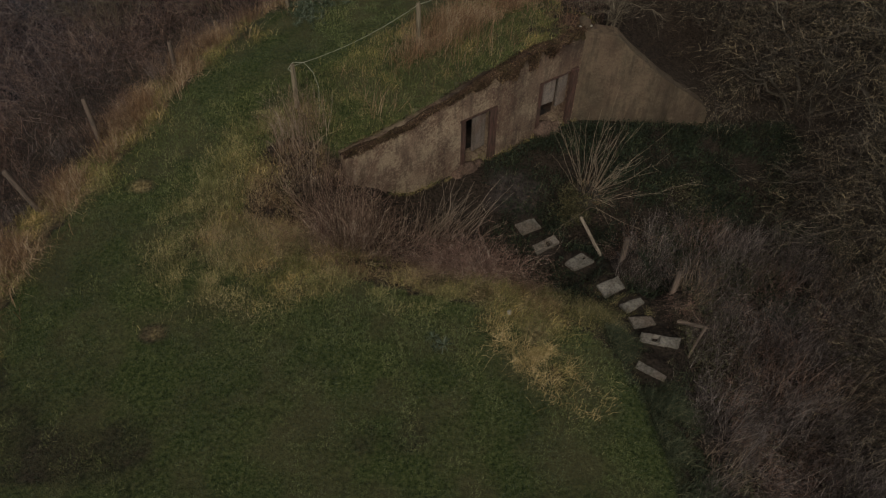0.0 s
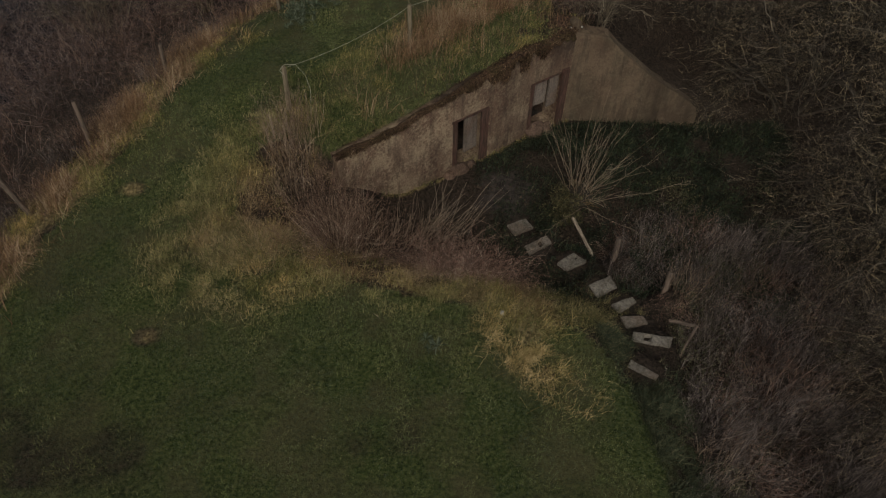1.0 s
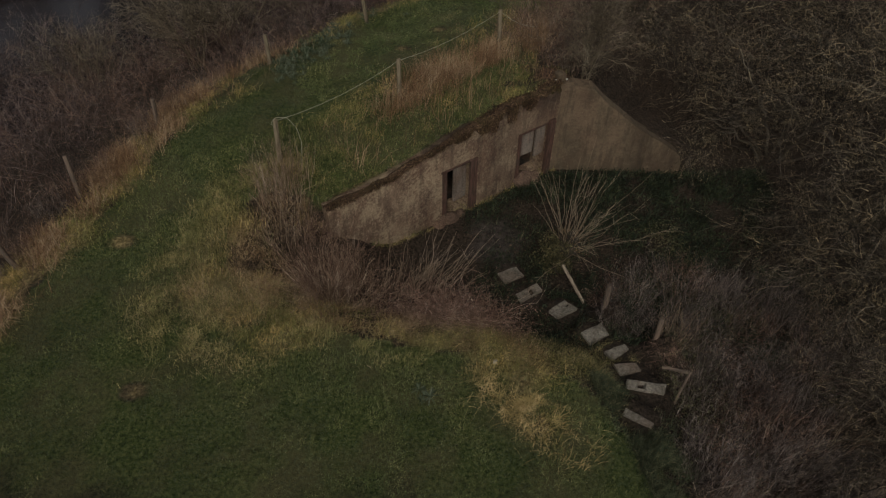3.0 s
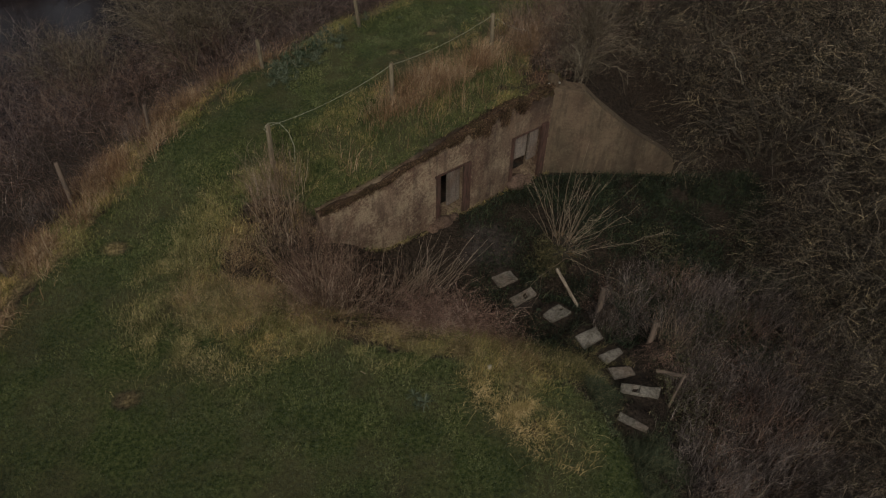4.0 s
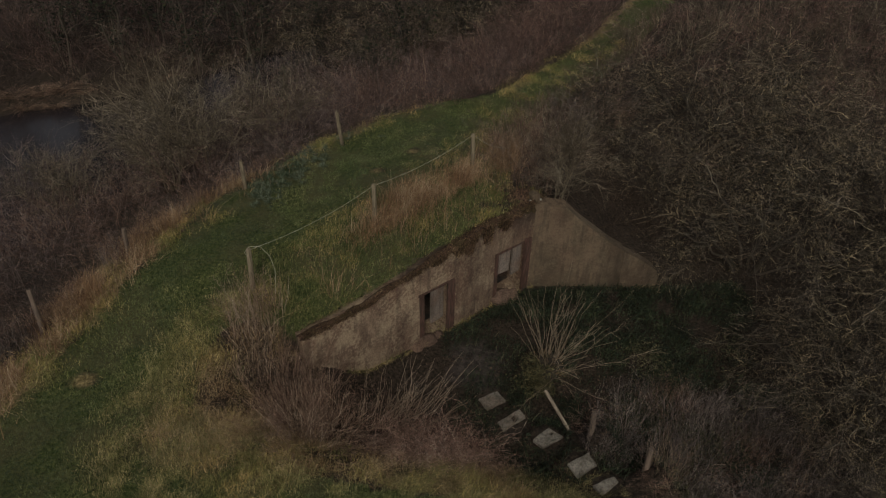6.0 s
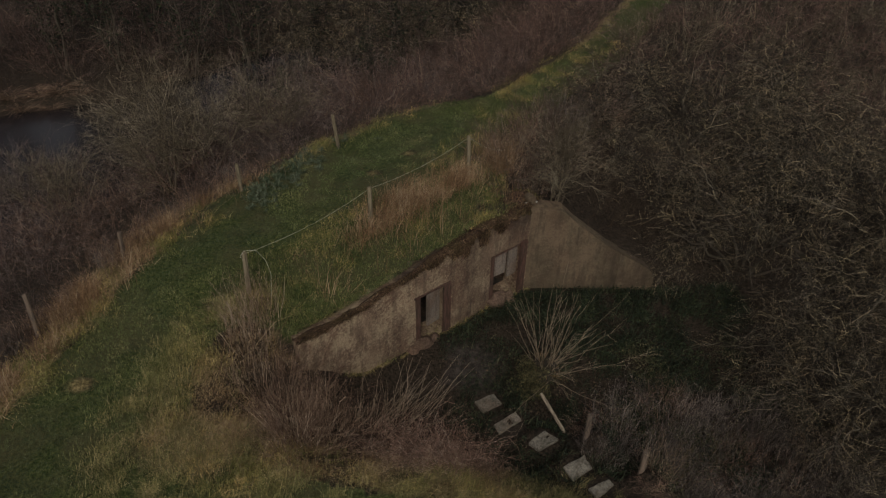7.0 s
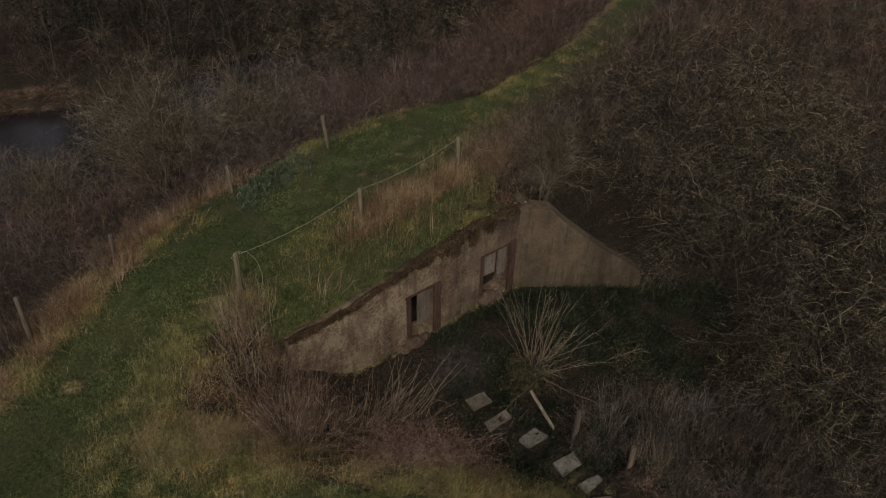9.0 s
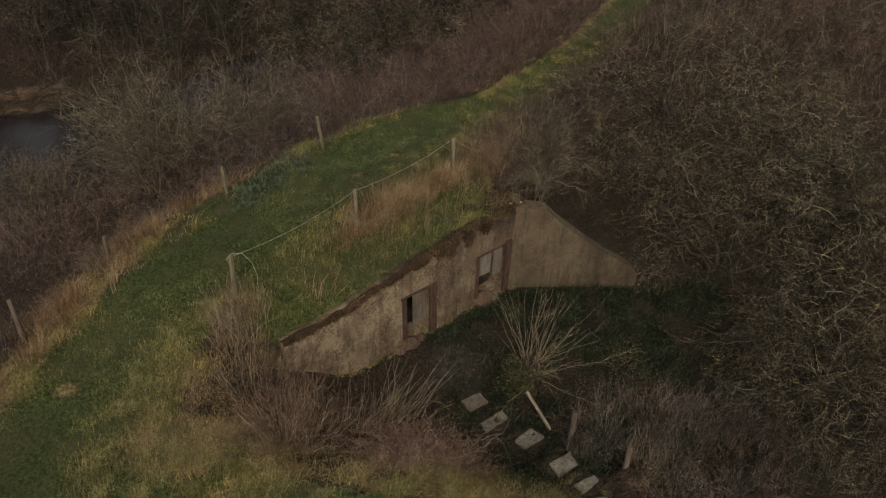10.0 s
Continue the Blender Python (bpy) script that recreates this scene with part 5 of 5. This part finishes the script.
def thistle(seed):
    """A rosette of long, lobed blue-green leaves."""
    rng = np.random.default_rng(seed)
    vs, fs = [], []
    for n in range(22):
        ang, rise, size = rng.uniform(0, 2 * math.pi), rng.uniform(0.2, 1.1), rng.uniform(0.12, 0.26)
        d = np.array([math.cos(ang) * math.cos(rise), math.sin(ang) * math.cos(rise), math.sin(rise)])
        w = np.array([-math.sin(ang), math.cos(ang), 0.0])
        base = len(vs)
        vs.append(np.zeros(3))
        for f, width in ((0.25, 0.045), (0.4, 0.03), (0.55, 0.065), (0.7, 0.025), (0.82, 0.04)):
            p = d * size * f - np.array([0, 0, 0.25 * size * f * f])
            vs.append(p + w * width * size), vs.append(p - w * width * size)
        vs.append(d * size - np.array([0, 0, 0.25 * size]))
        fs.append((base, base + 1, base + 2, base + 2))
        for q in range(4):
            a = base + 1 + 2 * q
            fs.append((a, a + 2, a + 3, a + 1))
        fs.append((base + 9, base + 11, base + 10, base + 10))
    tris = [t for a, b, c, d in fs for t in (((a, b, c), (a, c, d)) if d != c else ((a, b, c),))]
    ob = child("thistle", mesh_from("thistle", np.array(vs), np.array(tris), M_THISTLE))
    return tagged(ob, "spiky blue-green thistle rosette in the grass", "thistle", "thistles along the path")


models = [thistle(1), thistle(2), thistle(3)]
places = []
for cx, cy, dx, dy, n in ((-3.75, 17.1, 0.22, 0.3, 40), (-3.3, 18.1, 0.3, 0.35, 52), (-2.6, 19.0, 0.3, 0.35, 44), (-1.6, 20.5, 0.4, 0.3, 12), (-4.2, 17.75, 0.2, 0.3, 16), (-3.5, 18.75, 0.25, 0.3, 18), (-2.75, 19.8, 0.25, 0.3, 18), (-0.19, 6.75, 0.1, 0.1, 4)):
    places += [(rng.normal(cx, dx), rng.normal(cy, dy)) for _ in range(n)]
for n, (x, y) in enumerate(places):
    m = on_ground(x, y, 137 * n, rng.uniform(0.6, 1.1), 0, -0.04)
    if n < 3:
        models[n].matrix_basis = m
    else:
        copy_thing(models[n % 3], m)


def blades(name, xy, height, width, lean, material, label, category, rng, segments=1, z_lift=-0.02, way=None):
    """Grass blades standing on the ground at the points xy."""
    n = len(xy)
    base = np.column_stack([xy, ground(xy[:, 0], xy[:, 1]) + z_lift])
    h = rng.uniform(*height, n)
    ang = rng.uniform(0, 2 * np.pi, n)
    tilt = np.abs(rng.normal(0, lean, n))
    d = np.column_stack([np.cos(ang), np.sin(ang), np.zeros(n)])
    if way is not None:
        d = d * 0.6 + np.array([*way, 0.0])
    w = np.column_stack([-np.sin(ang + 0.7), np.cos(ang + 0.7), np.zeros(n)]) * (rng.uniform(*width, n) / 2)[:, None]
    upv = np.array([0, 0, 1.0])
    mid = base + (upv * 0.55 + d * (0.35 * tilt)[:, None]) * h[:, None]
    tip = base + (upv * (1 - 0.25 * np.minimum(tilt, 1.5))[:, None] + d * tilt[:, None]) * h[:, None]
    if segments == 1:
        verts = np.stack([base - w, base + w, tip], axis=1).reshape(-1, 3)
        faces = np.arange(3 * n).reshape(-1, 3)
    else:
        verts = np.stack([base - w, base + w, mid + w * 0.8, mid - w * 0.8, tip], axis=1).reshape(-1, 3)
        i = np.arange(n)[:, None] * 5
        faces = np.concatenate([i + np.array([[0, 1, 2]]), i + np.array([[0, 2, 3]]), i + np.array([[3, 2, 4]])])
    return tagged(child(name, mesh_from(name, verts, faces, material)), label, category, kind="stuff")


def sow(rng, n, box_xy, density):
    x, y = rng.uniform(box_xy[0], box_xy[1], n), rng.uniform(box_xy[2], box_xy[3], n)
    ok = rng.random(n) < density(x, y)
    return np.column_stack([x[ok], y[ok]])


def lawn_density(x, y):
    lush, straw, mud = zones(x, y)
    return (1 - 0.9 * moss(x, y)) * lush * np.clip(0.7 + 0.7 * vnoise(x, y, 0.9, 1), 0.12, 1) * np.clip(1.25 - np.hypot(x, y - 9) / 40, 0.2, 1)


def tussock_density(x, y):
    lush, straw, mud = zones(x, y)
    db, _ = line_distance(x, y, BRINK)
    near = 1.25 * np.exp(-((db - 0.6) / 1.8) ** 2) * (y > 4.5) * (x < 3) * (1 - sstep((y - 13) / 1.5)) + 0.85 * sstep((y - 14) / 3)
    bed, _ = line_distance(x, y, [(-4.2, 16.2), (-3.2, 17.9), (-2.0, 19.8)])
    near = near - 1.2 * np.exp(-(bed / 0.6) ** 2)
    return lush * np.clip(1.3 * vnoise(x, y, 0.35, 2) + 0.8 * vnoise(x, y, 1.6, 3) - 0.45 + 1.0 * near, 0, 1) * np.clip(1.25 - np.hypot(x, y - 8) / 30, 0.3, 1)


def brink_density(x, y):
    _, straw, mud = zones(x, y)
    return np.clip((straw - 0.2) / 0.7, 0, 1) * np.clip(0.5 + 0.9 * vnoise(x, y, 0.5, 2) + 0.4 * gold(x, y), 0, 1) * (1 - mud) * (1 - np.clip(2 * worn_spots(x, y), 0, 1))


def rim_density(x, y):
    """Yellow-green tufts along the outer edge of the rough grass."""
    d, side = line_distance(x, y, RIM)
    wide = 0.5 - 0.27 * sstep((x + 3.4) / 1.6)
    return np.exp(-((d * side - 0.22 - 0.2 * vnoise(x, y, 0.9, 1)) / wide) ** 2) * np.clip(0.4 + 1.0 * vnoise(x, y, 0.33, 3), 0, 1) * (y < 13)


def golden_density(x, y):
    a, b = 0.72 * (x - 1.75) - 0.69 * (y - 6.45), 0.69 * (x - 1.75) + 0.72 * (y - 6.45)
    return np.exp(-(a / 0.9) ** 2 - (b / 0.36) ** 2) * np.clip(0.1 + 1.4 * vnoise(x, y, 0.3, 2) + 0.5 * vnoise(x, y, 0.11, 1), 0, 1)


def roof_density(x, y):
    along, out = local(x, y)
    over = (along > 0.3 + 0.5 * vnoise(x, y, 0.5, 1)) & (along < 7.3) & (out < -0.18) & (out > -2.9)
    return over * np.clip(0.75 + 0.8 * vnoise(x, y, 0.45, 3), 0.35, 1) * (1 - 0.85 * np.exp(-((along - 1.1) / 1.1) ** 2) * (out > -0.75 + 0.3 * vnoise(x, y, 0.4, 1)))


def reed_density(x, y):
    band = np.exp(-(((y - 0.8 * (x - 1.0) - 16.75) / 0.6) ** 2)) * sstep((x + 1.6) / 1.6) * (x < 3.7)
    clump = 0.15 * np.exp(-((x + 3.5) ** 2 + (y - 12.1) ** 2) / 0.3)
    along, out = local(x, y)
    strands = 0.03 * ((along > 0) & (along < 7) & (out < -0.25) & (out > -2.3)) * (vnoise(x, y, 0.6, 2) > 0)
    return np.clip(band * np.clip(0.6 + vnoise(x, y, 0.5, 1), 0.1, 1) + 0.5 * clump + strands, 0, 1)


def edge_density(x, y):
    dl, sl = line_distance(x, y, LEFT)
    return 0.75 * np.exp(-((dl * sl - 0.7) / 0.5) ** 2) * sstep((19.0 - y) / 3.0) * np.clip(0.25 + 1.5 * vnoise(x, y, 0.7, 3), 0, 1)


def matted_density(x, y):
    return np.exp(-((x + 3.5) ** 2 / 1.1 + (y - 9.35) ** 2 / 0.2)) * np.clip(0.6 + 0.8 * vnoise(x, y, 0.5, 2), 0, 1)


def off_steps(x, y):
    return np.prod([np.hypot(x - sx, y - sy) > 0.38 for sx, sy, *_ in STEPS], axis=0)


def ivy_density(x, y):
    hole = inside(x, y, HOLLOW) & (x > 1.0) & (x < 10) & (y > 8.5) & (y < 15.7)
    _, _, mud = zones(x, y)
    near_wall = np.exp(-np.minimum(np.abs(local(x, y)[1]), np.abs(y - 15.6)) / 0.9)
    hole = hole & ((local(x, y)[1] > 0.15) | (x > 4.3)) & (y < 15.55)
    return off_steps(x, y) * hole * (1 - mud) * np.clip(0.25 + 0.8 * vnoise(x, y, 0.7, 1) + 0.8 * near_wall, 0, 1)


def slope_density(x, y):
    db, _ = line_distance(x, y, BRINK)
    return inside(x, y, HOLLOW) * np.exp(-((db - 0.7) / 0.8) ** 2) * (x < 2.2) * np.clip(0.5 + 0.8 * vnoise(x, y, 0.6, 3), 0, 1)


def green_slope_density(x, y):
    db, _ = line_distance(x, y, BRINK)
    clear = np.prod([np.hypot((x - sx) * 0.9, y - sy) > 0.27 for sx, sy, *_ in STEPS], axis=0)
    return clear * inside(x, y, HOLLOW) * (x > -0.3) * (x < np.where(y < 7.9, 3.65, 4.3)) * sstep((y - 5.9) / 0.8) * sstep((2.3 - db) / 0.9) * np.clip(0.6 + 0.8 * vnoise(x, y, 0.5, 2), 0.1, 1)


blades("lawn_grass", sow(rng, 1600000, (-9.5, 10, 2.5, 27), lawn_density), (0.03, 0.08), (0.006, 0.014), 0.8, M_LAWN, "short trodden green winter grass on the dike", "grass", rng)
blades("grass_tussocks", sow(rng, 760000, (-9, 10, 2.5, 27), tussock_density), (0.05, 0.15), (0.004, 0.010), 0.8, M_TUSSOCK, "paler longer tussocks in the lawn", "grass", rng)
blades("rough_grass", sow(rng, 1300000, (-10.5, 11, 3, 29), brink_density), (0.06, 0.27), (0.003, 0.008), 0.95, M_BRINK, "rough yellow-green grass along the brink", "grass", rng, 2)
blades("moss_and_dimmed_patches", sow(rng, 330000, (-9.5, 4, 2.5, 7.6), lambda x, y: zones(x, y)[0] * moss(x, y)), (0.03, 0.06), (0.008, 0.016), 1.2, M_DIMMED_MOSS, "dark mossy patches in the lawn, with corner dimming painted in at the left", "moss", rng)
blades("rim_tufts", sow(rng, 240000, (-6.5, 1.5, 6.8, 13.4), rim_density), (0.06, 0.2), (0.003, 0.008), 0.9, M_RIMTUFT, "yellow-green tufts round the rough brink", "grass", rng, 2)
blades("golden_grass", sow(rng, 60000, (0.5, 3.2, 5.2, 7.8), golden_density), (0.06, 0.2), (0.004, 0.009), 1.3, M_GOLDEN, "golden flattened dead grass on the brink", "dead grass", rng, 2)
blades("roof_grass", sow(rng, 260000, (-5.5, 5, 10.5, 19.5), roof_density), (0.05, 0.16), (0.003, 0.008), 0.8, M_ROOF, "longer green and yellow grass over the bunker roof", "grass", rng, 2)
blades("dead_slope_grass", sow(rng, 260000, (-5, 4, 6, 13), slope_density), (0.08, 0.24), (0.003, 0.006), 1.1, M_STRAW, "flattened dead grass on the hollow's side", "dead grass", rng)
blades("slope_grass", sow(rng, 240000, (-0.5, 4.6, 5, 10.5), green_slope_density), (0.05, 0.17), (0.003, 0.008), 0.9, M_SLOPE, "dull green and brown grass down the bank beside the steps", "grass", rng)
blades("tall_dead_grass", sow(rng, 160000, (-4.5, 4.2, 11, 20), reed_density), (0.30, 0.9), (0.005, 0.011), 0.9, M_REED, "tall dead straw-coloured grass by the fence", "dead grass", rng, 2)
blades("edge_dead_grass", sow(rng, 600000, (-11.5, -1, 4, 22), edge_density), (0.18, 0.6), (0.005, 0.012), 0.95, M_REED, "matted dead grass along the dike edge", "dead grass", rng, 2)
blades("edge_dead_weeds", sow(rng, 260000, (-12, -1, 4, 23), lambda x, y: edge_density(x + 0.45, y - 0.25)), (0.2, 0.6), (0.005, 0.011), 0.8, M_RUSSET, "russet dead weeds along the dike edge", "dead grass", rng, 2)
blades("matted_straw", sow(rng, 120000, (-6, -1.5, 7.5, 11), matted_density), (0.07, 0.2), (0.004, 0.009), 1.7, M_MAT, "flattened tan straw on the brink", "dead grass", rng, 2, 0.0)
blades("tangled_grass", sow(rng, 110000, (-6, -1.2, 7.2, 12.5), lambda x, y: np.exp(-((x + 3.9) / 1.5) ** 2 - ((y - 9.4) / 1.4) ** 2) * (~inside(x, y, HOLLOW) | (y < 9.6)) * np.clip(0.45 + 0.9 * vnoise(x, y, 0.4, 1), 0, 1)), (0.08, 0.24), (0.003, 0.008), 1.2, M_SLOPE, "tangled green and brown grass on the brink", "grass", rng, 2)


def build_hanging_moss():
    """Brown moss cushions along the turf's torn edge and down its tongues, with a few hanging roots."""
    rng = np.random.default_rng(77)
    n = 26000
    a = rng.uniform(0.05, 7.25, n)
    f = rng.uniform(-0.7, 1.05, n)
    deep = 0.05 + 0.5 * np.exp(-((a - 1.4) / 1.2) ** 2) + 0.14 * np.clip(vnoise(a, 0 * a, 0.45, 3), 0, 1)
    o = np.where(f < 0, f * deep, 0.045 + rng.normal(0, 0.012, n))
    z = wall_top(a) + np.where(f < 0, 0.02, -np.maximum(f, 0) * tongue_length(a)) + rng.normal(0, 0.014, n)
    keep = vnoise(a, f, 0.12, 1) + 0.6 * vnoise(a, f, 0.4, 2) > -0.25
    c = np.column_stack([CORNER.x + ALONG.x * a + OUT.x * o, CORNER.y + ALONG.y * a + OUT.y * o, z])[keep]
    v, faces = leaf_arrays(rng, c, (0.008, 0.024), 0.8)
    moss_bed = tagged(child("hanging_moss", mesh_from("hanging_moss", v, faces, M_MOSS)), "brown moss and roots hanging over the wall top", "moss", kind="stuff")
    a = rng.uniform(0.1, 7.2, 420)
    path = np.zeros((len(a), 4, 3))
    for k in range(4):
        o = 0.05 + 0.012 * k + rng.normal(0, 0.012, len(a))
        side = a + rng.normal(0, 0.025, len(a)) * k
        path[:, k] = np.column_stack([CORNER.x + ALONG.x * side + OUT.x * o, CORNER.y + ALONG.y * side + OUT.y * o, wall_top(a) + 0.03 - (tongue_length(a) + 0.08) * k / 3 * rng.uniform(0.5, 1.2, len(a))])
    tagged(child("roots", tubes("roots", [], M_MOSS, 3, [(path, np.full((len(a), 4), 0.003))]), moss_bed), kind="stuff")


build_hanging_moss()
blades("bank_weeds", sow(rng, 160000, (3.0, 5.6, 2.5, 7.2), lambda x, y: off_steps(x, y) * inside(x, y, HOLLOW) * np.exp(-(line_distance(x, y, BRINK)[0] / 0.8) ** 2) * np.clip(0.5 + 0.9 * vnoise(x, y, 0.4, 2), 0, 1)), (0.05, 0.2), (0.005, 0.012), 1.0, M_BANKWEED, "dark green grass and weeds down the bank", "weeds", rng, 2)
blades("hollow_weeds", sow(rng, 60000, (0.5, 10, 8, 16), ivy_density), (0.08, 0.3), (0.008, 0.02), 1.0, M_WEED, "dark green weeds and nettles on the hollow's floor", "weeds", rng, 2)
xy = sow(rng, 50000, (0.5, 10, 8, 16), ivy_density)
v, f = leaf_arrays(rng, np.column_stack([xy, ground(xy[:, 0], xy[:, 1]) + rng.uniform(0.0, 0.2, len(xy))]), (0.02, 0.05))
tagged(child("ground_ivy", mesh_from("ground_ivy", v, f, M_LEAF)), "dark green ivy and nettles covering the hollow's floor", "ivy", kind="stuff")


def litter_density(x, y):
    db, _ = line_distance(x, y, BRINK)
    return off_steps(x, y) * inside(x, y, HOLLOW) * np.clip((db - 0.3) * 0.8, 0, 1) * np.clip(0.4 + 0.8 * vnoise(x, y, 0.6, 2), 0, 1)


def bramble_leaf_density(x, y):
    return inside(x, y, HOLLOW) * (x > 4.6) * np.clip(-0.1 + 1.3 * vnoise(x, y, 1.1, 1), 0, 1)


xy = sow(rng, 45000, (-4.5, 11, 3, 13.0), litter_density)
v, f = leaf_arrays(rng, np.column_stack([xy, ground(xy[:, 0], xy[:, 1]) + rng.uniform(0.0, 0.06, len(xy))]), (0.02, 0.05), 0.25)
tagged(child("leaf_litter", mesh_from("leaf_litter", v, f, M_DEADLEAF)), "brown fallen leaves on the floor of the hollow", "leaf litter", kind="stuff")
xy = sow(rng, 90000, (4.5, 12, 2.5, 13), bramble_leaf_density)
v, f = leaf_arrays(rng, np.column_stack([xy, ground(xy[:, 0], xy[:, 1]) + rng.uniform(0.05, 0.5, len(xy))]), (0.014, 0.03))
tagged(child("bramble_leaves", mesh_from("bramble_leaves", v, f, M_IVY)), "olive bramble leaves among the suckers", "bramble", kind="stuff")

# a pale stone lying in the grass
bm = bmesh.new()
bmesh.ops.create_icosphere(bm, subdivisions=2, radius=0.05)
roughen(bm, 0.025, 12.0)
stone = part("stone", bm, M_STONE)
stone.matrix_world = on_ground(1.24, 7.42, 20, 1.0, 0, -0.03)
tagged(stone, "small pale stone lying in the rough grass", "stone")
for x, y, z, size in ((3.55, 15.78, 0.99, 0.8), (3.86, 15.9, 0.95, 0.7)):
    copy_thing(stone, pose(x, y, z, 20, 0, 50 * x) @ Matrix.Diagonal((size, size, size, 1)))
